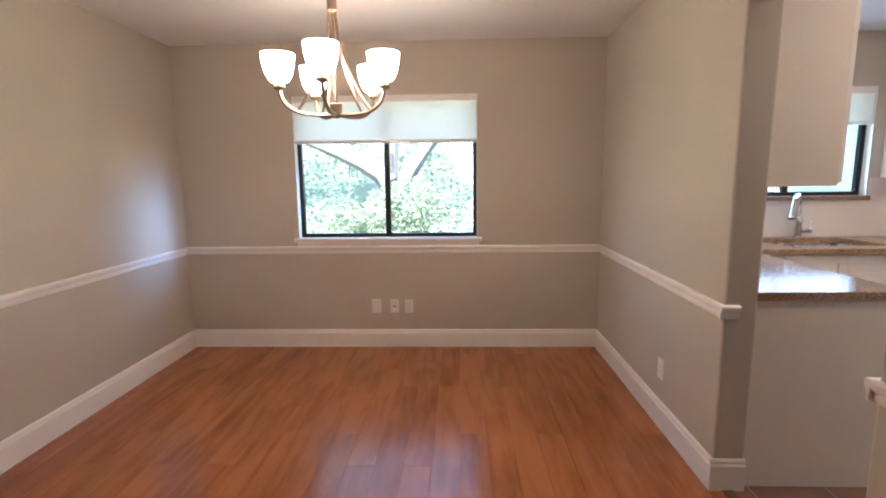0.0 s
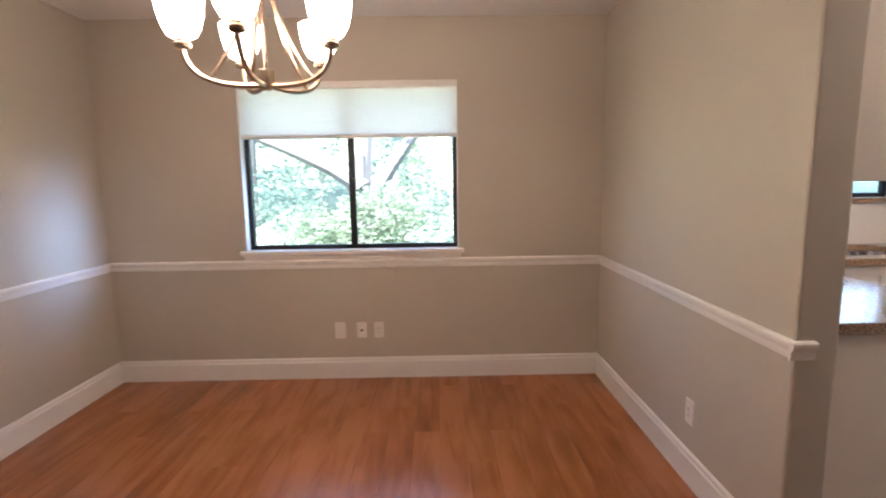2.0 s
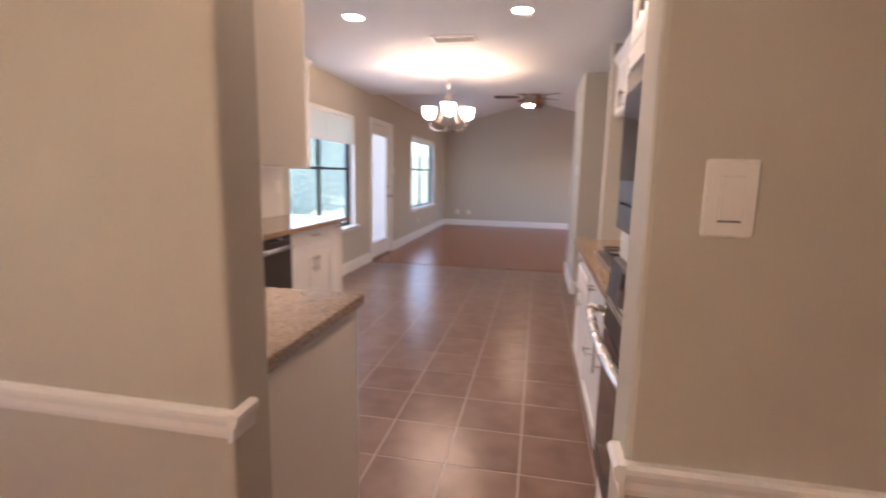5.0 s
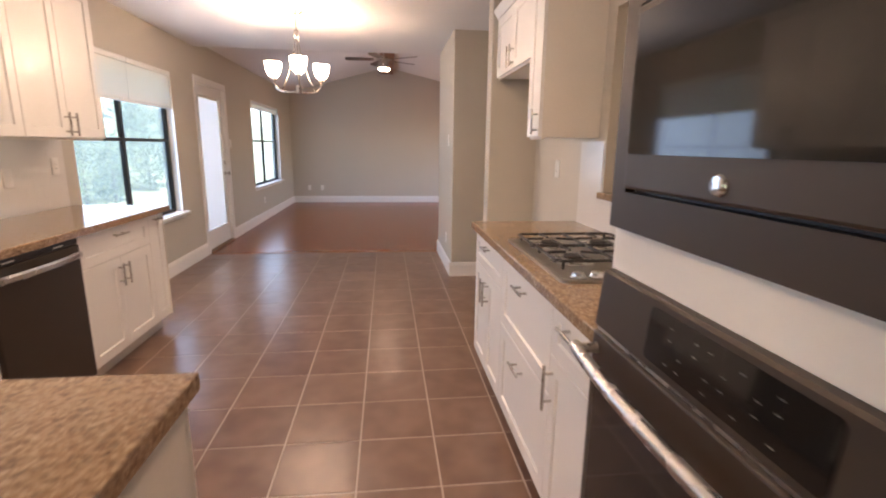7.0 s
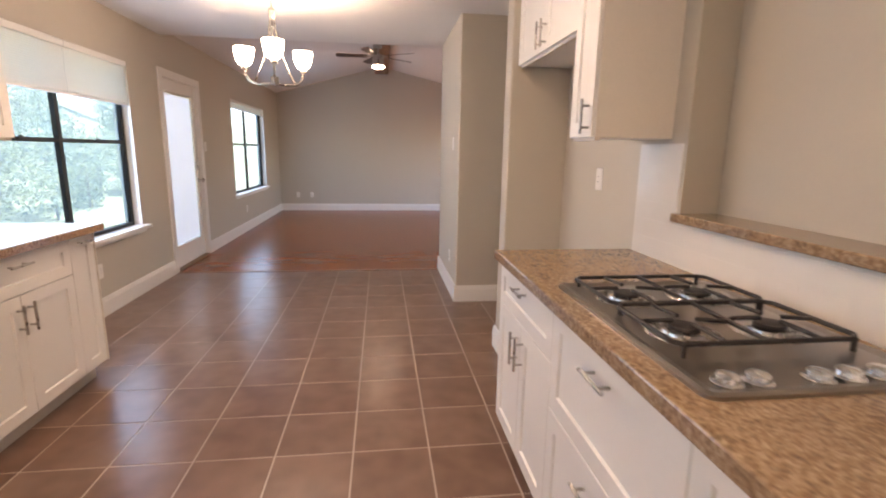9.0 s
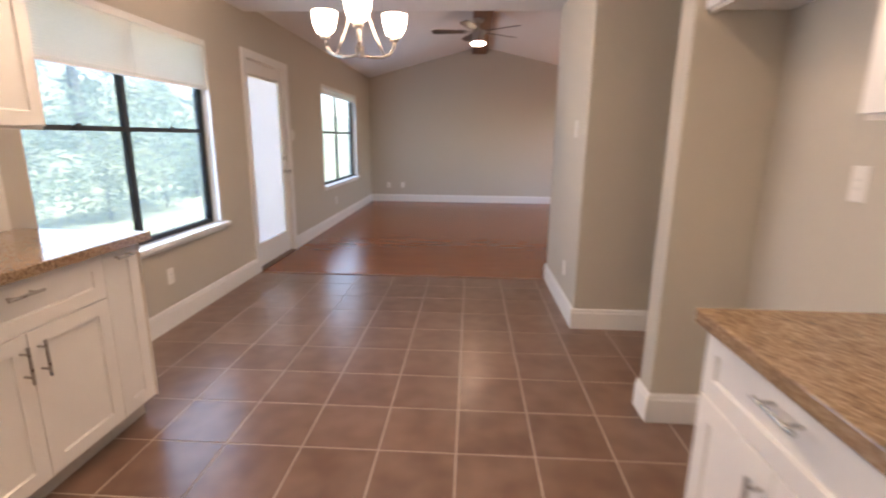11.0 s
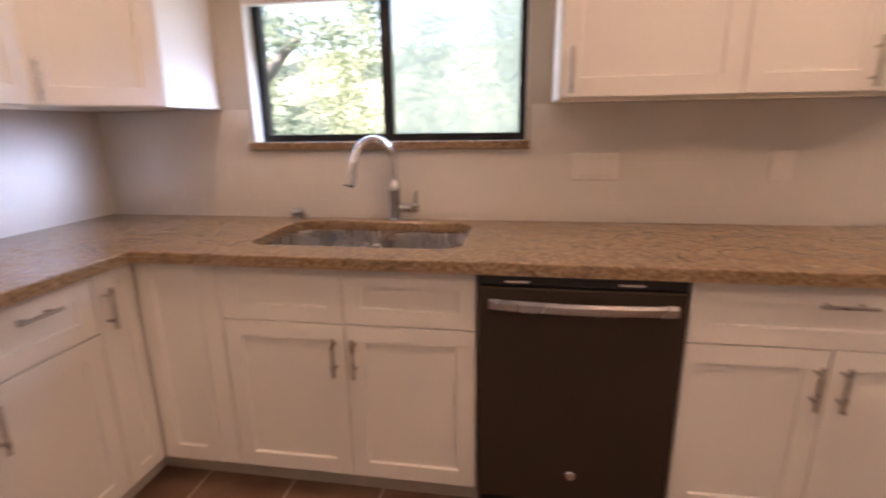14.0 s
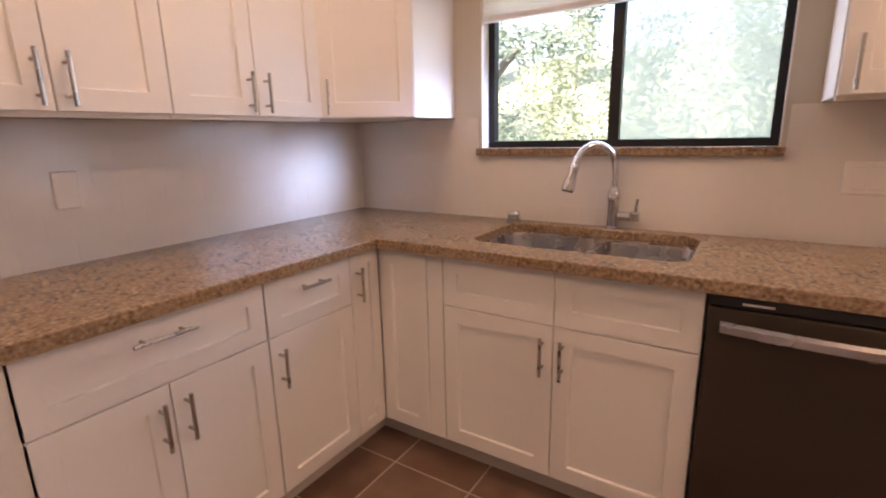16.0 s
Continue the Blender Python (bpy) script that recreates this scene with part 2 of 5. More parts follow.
def screen_material(name, color, cover):
    """Woven mesh: part open, part wire whose colour also carries glare haze."""
    m = bpy.data.materials.new(name)
    m.use_nodes = True
    n, l = m.node_tree.nodes, m.node_tree.links
    n.remove(n["Principled BSDF"])
    mix, gap, wire = n.new("ShaderNodeMixShader"), n.new("ShaderNodeBsdfTransparent"), n.new("ShaderNodeBsdfTranslucent")
    wire.inputs[0].default_value = (*color, 1)
    mix.inputs[0].default_value = cover
    l.new(gap.outputs[0], mix.inputs[1])
    l.new(wire.outputs[0], mix.inputs[2])
    l.new(mix.outputs[0], n["Material Output"].inputs[0])
    return m


# mesh colour and cover also paint the veiling glare over the garden view
SCREEN = screen_material("insect_screen_haze", (0.30, 0.35, 0.42), 0.44)
SCREEN_PALE = screen_material("pale_insect_screen_haze", (0.66, 0.72, 0.69), 0.45)
SHADE_CLOTH = fabric_material("cellular_cloth", (0.90, 0.84, 0.77), 0.56)
BLIND_CLOTH = fabric_material("blind_slat_vinyl", (0.97, 0.905, 0.95), 0.78)
SHADE_GLASS = glowing("lit_opal_glass", LAMP, SHADE_GLOW)
SHADE_GLASS_KITCHEN = glowing("lit_opal_glass_kitchen", LAMP, KITCHEN_SHADE_GLOW)
CAN_LENS = glowing("lit_downlight_lens", LAMP, CAN_GLOW)
FAN_LENS = glowing("lit_fan_lens", LAMP, FAN_GLOW)
LAWN = material("dry_grass_ground", (0.135, 0.16, 0.105), 0.9, vary=0.3, scale=0.8, grain=0.3, grain_scale=30, bump=0.6, bump_scale=30)
BARK = material("tree_bark", (0.105, 0.10, 0.095), 0.9, vary=0.25, scale=7, grain=0.2, bump=0.8, bump_scale=30)
LEAF_A = leaf_material("leaf_blue_green", (0.12, 0.18, 0.14), (0.36, 0.45, 0.36))
LEAF_B = leaf_material("leaf_yellow_green", (0.14, 0.19, 0.12), (0.40, 0.47, 0.34))


# ---- mesh tools ----
def rounded(x0, x1, y0, y1, r, n=6):
    pts = []
    for cx, cy, a in ((x1 - r, y1 - r, 0), (x0 + r, y1 - r, 90), (x0 + r, y0 + r, 180), (x1 - r, y0 + r, 270)):
        for i in range(n + 1):
            t = radians(a + 90 * i / n)
            pts.append((cx + r * math.cos(t), cy + r * math.sin(t)))
    return pts


def box(bm, x0, x1, y0, y1, z0, z1, bevel=0.0):
    m = Matrix.Translation(((x0 + x1) / 2, (y0 + y1) / 2, (z0 + z1) / 2)) @ Matrix.Diagonal((x1 - x0, y1 - y0, z1 - z0, 1))
    r = bmesh.ops.create_cube(bm, size=1, matrix=m)
    if bevel:
        edges = list({e for v in r["verts"] for e in v.link_edges})
        bmesh.ops.bevel(bm, geom=edges, offset=bevel, segments=2, profile=0.5, affect="EDGES")
    return bm


def boxes(*rows):
    bm = bmesh.new()
    for r in rows:
        box(bm, *r)
    return bm


def loft(bm, loops, cap0=True, cap1=True, closed=True):
    """Skin a row of vertex loops of equal count."""
    rings = [[bm.verts.new(p) for p in lp] for lp in loops]
    k = len(rings[0])
    for a, b in zip(rings, rings[1:]):
        for i in range(k if closed else k - 1):
            j = (i + 1) % k
            bm.faces.new((a[i], a[j], b[j], b[i]))
    if cap0:
        bm.faces.new(rings[0][::-1])
    if cap1:
        bm.faces.new(rings[-1])
    return bm


def lathe(bm, profile, at=(0, 0, 0), n=24, cap0=True, cap1=True):
    loops = [[(at[0] + r * math.cos(2 * math.pi * i / n), at[1] + r * math.sin(2 * math.pi * i / n), at[2] + z) for i in range(n)] for r, z in profile]
    return loft(bm, loops, cap0, cap1)


def tube(bm, pts, r, n=10):
    """A round bar along pts."""
    pts = [Vector(p) for p in pts]
    loops, side = [], None
    for i, p in enumerate(pts):
        d = (pts[min(i + 1, len(pts) - 1)] - pts[max(i - 1, 0)]).normalized()
        if side is None:
            side = d.cross(Vector((0, 0, 1)) if abs(d.z) < 0.9 else Vector((1, 0, 0))).normalized()
        side = (side - d * side.dot(d)).normalized()
        up = side.cross(d)
        rr = r[i] if isinstance(r, (list, tuple)) else r
        loops.append([p + rr * (side * math.cos(2 * math.pi * k / n) + up * math.sin(2 * math.pi * k / n)) for k in range(n)])
    return loft(bm, loops)


def bezier(a, b, c, d, n=14):
    a, b, c, d = map(Vector, (a, b, c, d))
    return [a * (1 - t) ** 3 + b * 3 * t * (1 - t) ** 2 + c * 3 * t * t * (1 - t) + d * t ** 3 for t in (i / n for i in range(n + 1))]


def mesh_of(name, bm, mat, smooth=False):
    bmesh.ops.recalc_face_normals(bm, faces=bm.faces[:])
    me = bpy.data.meshes.new(name)
    bm.to_mesh(me)
    bm.free()
    me.materials.append(mat)
    if smooth:
        me.shade_smooth()
        me.set_sharp_from_angle(angle=radians(35))
    return me


def part(name, bm, mat, parent=None, label="", smooth=False):
    ob = new(name, mesh_of(name, bm, mat, smooth))
    if parent:
        ob.parent = parent
    return tagged(ob, label)


def thing(name, m, label, category, group="", kind=""):
    ob = new(name)
    ob.empty_display_size = 0.1
    ob.matrix_world = m
    return tagged(ob, label, category, group, kind)


def setting(name, bm, mat, label="", category="", smooth=False):
    return tagged(part(name, bm, mat, None, "", smooth), label, category, "", "structure")


def profile_run(bm, profile, a, b, out):
    """A moulding: profile (distance out of the wall, height) swept from a to b, leaning out along out."""
    loops = []
    for p in (a, b):
        loops.append([(p[0] + out[0] * d, p[1] + out[1] * d, z) for d, z in profile])
    return loft(bm, loops)


# ---- plan ----
H = 2.46                 # flat ceiling
HL = 2.53                # eaves of the vaulted ceiling
XL, XD, XK = -3.41, 0.0, 0.14   # dining left wall, dividing wall's two faces
YB = -3.385              # kitchen back wall
DY0, DY1, DH = -2.622, -1.856, 2.11   # doorway in the dividing wall
XW = 6.03               # tile meets wood
XF = 11.75               # far wall of the living room
RY, RZ = -2.25, 3.14      # ridge
YR = -5.2                # living room's other side wall
WT = 0.15
YS = -6.4                # wall behind the start

# exterior wall with its five openings (x0, x1, z0, z1)
OPEN = [(-2.46, -0.99, 0.925, 2.06), (0.895, 2.05, 1.232, 2.06), (3.65, 5.39, 0.625, 2.075), (6.06, 7.02, 0.0, 2.065), (8.40, 10.45, 0.635, 2.07)]


def pierced(bm, x0, x1, z0, z1, y0, y1, holes):
    """A wall along x with rectangular holes through it."""
    xs = x0
    for a, b, c, d in sorted(holes):
        box(bm, xs, a, y0, y1, z0, z1)
        if c > z0:
            box(bm, a, b, y0, y1, z0, c)
        box(bm, a, b, y0, y1, d, z1)
        xs = b
    box(bm, xs, x1, y0, y1, z0, z1)
    return bm


setting("wall_north", pierced(bmesh.new(), XL - WT, XF + WT, 0, HL + 0.1, 0, WT, OPEN), WALL, "greige painted outer wall with windows", "wall")
setting("wall_west", boxes((XL - WT, XL, YS, 0, 0, H + 0.1)), WALL, "greige painted dining room wall", "wall")
bm = box(bmesh.new(), XD, XK, DY1, -0.001, -0.02, H + 0.03, 0.011)
box(bm, XD, XK, YS, DY0, -0.02, H + 0.03, 0.011)
box(bm, XD, XK, DY0 - 0.012, DY1 + 0.012, DH, H)
setting("wall_dividing", bm, WALL, "greige painted wall with an open doorway", "wall")
setting("wall_south_dining", boxes((XL - WT, XK, YS - WT, YS, 0, H + 0.1)), WALL, "greige painted wall", "wall")
NX0, NX1, NZ0, NZ1 = 1.38, 2.36, 1.118, 2.05
setting("wall_kitchen_back", pierced(bmesh.new(), XK, 3.61, 0, H, YB - 0.16, YB, [(NX0, NX1, NZ0, NZ1)]), WALL, "greige painted kitchen wall with a framed niche", "wall")
setting("niche_back", boxes((NX0 - 0.03, NX1 + 0.03, YB - 0.20, YB - 0.162, NZ0 - 0.03, NZ1 + 0.03)), WALL, "greige painted back of the niche behind the cooktop", "wall")
setting("wall_stub", box(bmesh.new(), 3.61, 3.75, -5.0, -3.01, -0.02, H + 0.03, 0.011), WALL, "greige painted end of the refrigerator alcove wall", "wall")
setting("wall_block", box(bmesh.new(), 4.79, 6.06, -5.0, -2.885, -0.02, H + 0.03, 0.011), WALL, "greige painted corner wall beside the hall", "wall")
setting("wall_hall_end", boxes((3.61, 6.06, -5.15, -5.0, 0, H)), WALL, "greige painted hall end wall", "wall")
bm = bmesh.new()
far = [(0, 0), (0, HL), (RY, RZ), (YR, RZ - (RY - YR) * 0.225), (YR, 0)]
loft(bm, [[(XF, y, z) for y, z in far], [(XF + WT, y, z) for y, z in far]])
setting("wall_east", bm, WALL, "greige painted gable wall of the living room", "wall")
setting("wall_living_south", pierced(bmesh.new(), 6.06, XF + WT, 0, HL + 0.1, YR - WT, YR, [(8.8, 10.6, 0.4, 2.0)]), WALL, "greige painted living room wall", "wall")
bm = bmesh.new()
gab = [(0, H + 0.1), (0, HL + 0.04), (RY, RZ + 0.04), (YR, RZ - (RY - YR) * 0.225 + 0.04), (YR, H + 0.09)]
loft(bm, [[(XW, y, z) for y, z in gab], [(XW + 0.1, y, z) for y, z in gab]])
setting("wall_gable_inner", bm, WALL, "greige painted gable above the flat ceiling's edge", "wall")

setting("ceiling_dining", boxes((XL, XD, YS, 0, H, H + 0.1)), CEIL, "white flat ceiling", "ceiling")
setting("ceiling_kitchen", boxes((XK, XW + 0.1, -5.0, 0, H, H + 0.1)), CEIL, "white flat ceiling", "ceiling")
bm = bmesh.new()
for (ya, za), (yb, zb) in (((0, HL), (RY, RZ)), ((RY, RZ), (YR, RZ - (RY - YR) * 0.225))):
    loft(bm, [[(x, ya, za), (x, yb, zb), (x, yb, zb + 0.1), (x, ya, za + 0.1)] for x in (XW + 0.1, XF)])
setting("ceiling_living", bm, CEIL, "white vaulted ceiling", "ceiling")
setting("ridge_beam", box(bmesh.new(), XW + 0.101, XF, RY - 0.14, RY + 0.14, RZ - 0.15, RZ - 0.02, 0.006), BEAMWOOD, "brown stained wooden ridge beam", "beam")

# ---- baseboards and chair rails ----
BASE = [(0, 0), (0.016, 0), (0.016, 0.118), (0.011, 0.128), (0.011, 0.140), (0.005, 0.150), (0, 0.150)]
RAIL = [(0, 0.800), (0.008, 0.800), (0.011, 0.812), (0.011, 0.828), (0.017, 0.834), (0.021, 0.846), (0.021, 0.856), (0.015, 0.862), (0, 0.862)]


def run(name, profile, pts, label, cat):
    """Moulding round a row of corners; each leg is (a, b, out)."""
    for a, b, out in pts:
        setting(name, profile_run(bmesh.new(), profile, a, b, out), TRIM, label, cat)


T = 0.016
run("baseboard", BASE, [((XL, 0), (XD, 0), (0, -1)), ((XL, YS), (XL, -0.03), (1, 0)), ((XD, DY1), (XD, -T), (-1, 0)), ((XD - T, DY1), (XK, DY1), (0, -1)), ((XD, YS), (XD, DY0), (-1, 0)), ((XD - T, DY0), (XK, DY0), (0, 1)),
    ((XL, YS), (XD, YS), (0, 1))], "white painted tall baseboard", "baseboard")
run("chair_rail", RAIL, [((XL, 0), (XD, 0), (0, -1)), ((XL, YS), (XL, -0.03), (1, 0)), ((XD, DY1), (XD, -0.03), (-1, 0)), ((XD - 0.021, DY1), (XD + 0.06, DY1), (0, -1)), ((XD, YS), (XD, DY0), (-1, 0)), ((XD - 0.021, DY0), (XD + 0.06, DY0), (0, 1)),
    ((XL, YS), (XD, YS), (0, 1))], "white painted chair rail", "chair rail")
run("baseboard", BASE, [((3.50, 0), (5.985, 0), (0, -1)), ((7.095, 0), (XF, 0), (0, -1)), ((XF, YR), (XF, 0), (-1, 0)), ((4.79, -2.885), (6.06, -2.885), (0, 1)), ((4.79, -5), (4.79, -2.885 + T), (-1, 0)), ((6.06, -5), (6.06, -2.885 + T), (1, 0)),
    ((3.61 - T, -3.01), (3.75 + T, -3.01), (0, 1)), ((3.61, YB), (3.61, -3.01), (-1, 0)), ((3.75, -5), (3.75, -3.01), (1, 0)), ((2.70, YB), (3.61, YB), (0, 1)), ((6.06, YR), (XF, YR), (0, 1)), ((3.75, -5), (4.79, -5), (0, 1))],
    "white painted tall baseboard", "baseboard")

# ---- floors (slabs; their planks and tiles come last) ----
floor_dining = setting("floor_dining", boxes((XL - WT, XD + 0.07, YS - WT, WT, -0.1, -0.003)), BEAMWOOD, "reddish cherry laminate plank floor", "floor")
floor_kitchen = setting("floor_kitchen", boxes((XD + 0.07, XW, -5.15, WT, -0.1, -0.0016)), GROUT, "brown slate-look tile floor with pale grout", "floor")
floor_living = setting("floor_living", boxes((XW, XF + WT, YR - WT, WT, -0.1, -0.003)), BEAMWOOD, "reddish laminate plank floor", "floor")
setting("floor_transition", box(bmesh.new(), XW - 0.025, XW + 0.025, -2.885, -0.02, -0.004, 0.003, 0.0015), BEAMWOOD, "reddish wooden transition strip", "trim")
setting("doorway_transition", box(bmesh.new(), XD + 0.045, XD + 0.095, DY0, DY1, -0.004, 0.006, 0.003), DARK_BRASS, "dark wooden transition strip", "trim")


# ---- windows ----
def window(name, hole, cols, rows_at, label, screens=(), depth=0.085, fw=0.032, mesh_mat=None):
    """Black aluminium window: frame, mullions, meeting rails, panes and a white sill."""
    x0, x1, z0, z1 = hole
    w = thing(name, pose((x0 + x1) / 2, depth, z0), label, "window", "", "structure")
    hw, h = (x1 - x0) / 2, z1 - z0
    part("frame", boxes((-hw, -hw + fw, -0.012, 0.03, 0, h), (hw - fw, hw, -0.012, 0.03, 0, h), (-hw + fw, hw - fw, -0.012, 0.03, 0, fw), (-hw + fw, hw - fw, -0.012, 0.03, h - fw, h)), ALU, w, "black aluminium frame")
    edges = [-hw + fw] + [(-hw + 2 * hw * c) for c in cols] + [hw - fw]
    for c in edges[1:-1]:
        part("mullion", boxes((c - 0.022, c + 0.022, -0.012, 0.022, fw, h - fw)), ALU, w)
    for i, (a, b) in enumerate(zip(edges, edges[1:])):
        a, b = (a + 0.022 if i else a), (b - 0.022 if b != edges[-1] else b)
        zs = [fw] + [h * r for r in rows_at] + [h - fw]
        for c in zs[1:-1]:
            rail = part("meeting_rail", boxes((a, b, -0.009, 0.022, c - 0.015, c + 0.015)), ALU, w)
            lock = box(bmesh.new(), (a + b) / 2 - 0.022, (a + b) / 2 + 0.022, -0.028, -0.009, c + 0.002, c + 0.016, 0.003)
            box(lock, (a + b) / 2 - 0.006, (a + b) / 2 + 0.030, -0.024, -0.012, c + 0.016, c + 0.026, 0.003)
            part("sash_lock", lock, ALU, rail, "small black sash lock")
        for j, (p, q) in enumerate(zip(zs, zs[1:])):
            g = part("pane", boxes((a, b, 0.006, 0.010, p + (0.015 if j else 0), q - (0.015 if q != zs[-1] else 0))), GLASS, w)
            g.visible_shadow = False
            if (i, j) in screens:
                s = part("insect_screen", boxes((a, b, 0.022, 0.0225, p, q)), mesh_mat or SCREEN, w, "fine grey insect screen with glare haze in its colour")
                s.visible_shadow = False
    return w


def sill(name, hole, mat, proud, over, thick, label, apron=True):
    x0, x1, z0, z1 = hole
    bm = box(bmesh.new(), x0 - over, x1 + over, -proud, 0.0, z0 - thick, z0 + 0.004, 0.004)
    box(bm, x0 + 0.001, x1 - 0.001, -0.001, 0.064, z0, z0 + 0.004)
    if apron:
        box(bm, x0 - over + 0.02, x1 + over - 0.02, -0.014, 0, z0 - thick - 0.035, z0 - thick, 0.003)
    return setting(name, bm, mat, label, "window sill")


window("window_1", OPEN[0], [0.5], [], "black aluminium sliding window with garden view", [])
window("window_2", OPEN[1], [0.5], [], "black aluminium sliding window above the sink", [(1, 0)], mesh_mat=SCREEN_PALE)
window("window_3", OPEN[2], [0.48], [0.52], "black aluminium double window in the breakfast area", [(0, 0), (1, 0), (0, 1), (1, 1)])
window("window_4", OPEN[4], [0.49], [0.54], "black aluminium double window in the living room", [(0, 0), (1, 0), (0, 1), (1, 1)])
sill("window_sill_dining", OPEN[0], TRIM, 0.035, 0.035, 0.026, "white painted window sill")
sill("window_sill_sink", OPEN[1], GRANITE, 0.03, 0.015, 0.03, "speckled granite window sill", False)
sill("window_sill_breakfast", OPEN[2], TRIM, 0.06, 0.06, 0.028, "white painted window sill")
sill("window_sill_living", OPEN[4], TRIM, 0.05, 0.04, 0.028, "white painted window sill")
# white returns inside the openings
for nm, (x0, x1, z0, z1) in zip(("window_return_dining", "window_return_sink", "window_return_breakfast", "window_return_living"), (OPEN[0], OPEN[1], OPEN[2], OPEN[4])):
    setting(nm, boxes((x0, x0 + 0.004, 0.001, 0.064, z0 + 0.004, z1), (x1 - 0.004, x1, 0.001, 0.064, z0 + 0.004, z1), (x0 + 0.004, x1 - 0.004, 0.001, 0.064, z1 - 0.004, z1)), TRIM, "white painted window return", "trim")


def cellular_shade(x0, x1, ztop, zbot, label, y=0.028, pitch=0.014):
    s = thing("cellular_shade", pose((x0 + x1) / 2, y, zbot), label, "window shade", "cellular shades")
    hw, h = (x1 - x0) / 2 - 0.0008, ztop - zbot
    part("headrail", box(bmesh.new(), -hw, hw, -0.024, 0.024, h - 0.045, h, 0.006), TRIM, s, "cream painted headrail")
    bm = bmesh.new()
    n = int((h - 0.07) / pitch)
    pleats = [(-0.0118 if i % 2 else -0.013, 0.022 + (h - 0.067) * i / (2 * n)) for i in range(2 * n + 1)]
    loft(bm, [[(sx, d, z) for d, z in pleats] for sx in (-hw, hw)], False, False, False)
    part("fabric", bm, SHADE_CLOTH, s, "pleated white translucent fabric")
    part("bottom_rail", box(bmesh.new(), -hw, hw, -0.018, 0.014, 0, 0.024, 0.005), TRIM, s)
    return s


cellular_shade(OPEN[0][0], OPEN[0][1], 2.058, 1.69, "white cellular shade drawn a third down")
cellular_shade(OPEN[1][0], OPEN[1][1], 2.058, 1.778, "white cellular shade raised above the sink window")
cellular_shade(OPEN[2][0], (OPEN[2][0] + OPEN[2][1]) / 2 + 0.02, 2.073, 1.70, "white cellular shade drawn over half of a wide window")
cellular_shade((OPEN[2][0] + OPEN[2][1]) / 2 + 0.02, OPEN[2][1], 2.073, 1.70, "white cellular shade drawn over half of a wide window")
cellular_shade(OPEN[4][0], OPEN[4][1], 2.068, 1.945, "white cellular shade rolled up tight")


# ---- patio door ----
def patio_door():
    x0, x1, _, z1 = OPEN[3]
    d = thing("door_1", pose((x0 + x1) / 2, 0.05, 0), "white patio door with full glass and closed blinds", "door", "", "structure")
    hw = (x1 - x0) / 2 - 0.012
    h = z1 - 0.012
    st = 0.082
    part("leaf", boxes((-hw, -hw + st, -0.022, 0.022, 0.02, h), (hw - st, hw, -0.022, 0.022, 0.02, h), (-hw + st, hw - st, -0.022, 0.022, 0.02, 0.26), (-hw + st, hw - st, -0.022, 0.022, h - 0.12, h)), TRIM, d)
    for y in (-0.012, 0.012):
        g = part("pane", boxes((-hw + st, hw - st, y - 0.002, y + 0.002, 0.26, h - 0.12)), GLASS, d)
        g.visible_shadow = False
    b = part("blind", boxes((-hw + st + 0.004, hw - st - 0.004, -0.006, 0.006, h - 0.145, h - 0.122)), PLASTIC, d)
    z = 0.275
    me = mesh_of("slat", box(bmesh.new(), -hw + st + 0.006, hw - st - 0.006, -0.0008, 0.0008, -0.0125, 0.0125), BLIND_CLOTH)
    while z < h - 0.15:
        s = new("slat", me)
        s.parent = b
        s.matrix_local = pose(0, 0, z, 14)
        z += 0.0225
    bm = bmesh.new()
    lathe(bm, [(0.026, 0), (0.026, 0.008), (0.011, 0.012), (0.011, 0.04), (0.026, 0.05), (0.028, 0.062), (0.018, 0.072)])
    bm.transform(pose(hw - 0.055, -0.022, 0.95, 90))
    part("knob", bm, NICKEL, d, "satin nickel door knob", True)
    bm = bmesh.new()
    lathe(bm, [(0.026, 0), (0.026, 0.012), (0.012, 0.018)])
    bm.transform(pose(hw - 0.055, -0.022, 1.10, 90))
    part("deadbolt", bm, NICKEL, d, "", True)
    return d


patio_door()
x0, x1, _, z1 = OPEN[3]
setting("door_casing", boxes((x0 - 0.075, x0 + 0.006, -0.018, 0, 0, z1 + 0.07), (x1 - 0.006, x1 + 0.075, -0.018, 0, 0, z1 + 0.07), (x0 + 0.006, x1 - 0.006, -0.018, 0, z1 - 0.006, z1 + 0.07),
        (x0, x0 + 0.01, 0.0, 0.1, 0, z1), (x1 - 0.01, x1, 0.0, 0.1, 0, z1), (x0 + 0.01, x1 - 0.01, 0.0, 0.1, z1 - 0.01, z1)), TRIM, "white painted door casing", "trim")
setting("door_threshold", box(bmesh.new(), x0 + 0.01, x1 - 0.01, -0.03, 0.13, 0, 0.018, 0.004), DARK_BRASS, "dark bronze door threshold", "threshold")


# ---- cabinets ----
def shaker(w, h, rail=0.058, t=0.019, recess=0.009):
    """A shaker front, lower left corner at the origin, face towards -y."""
    bm = bmesh.new()
    r = min(rail, h * 0.3, w * 0.3)
    o = [(0, 0), (w, 0), (w, h), (0, h)]
    i = [(r, r), (w - r, r), (w - r, h - r), (r, h - r)]
    e = 0.0015
    oo = [(e, e), (w - e, e), (w - e, h - e), (e, h - e)]
    ii = [(r + 0.003, r + 0.003), (w - r - 0.003, r + 0.003), (w - r - 0.003, h - r - 0.003), (r + 0.003, h - r - 0.003)]
    loops = [[(x, 0, z) for x, z in o], [(x, -t + e, z) for x, z in o], [(x, -t, z) for x, z in oo], [(x, -t, z) for x, z in i], [(x, -t + recess, z) for x, z in ii]]
    return loft(bm, loops)


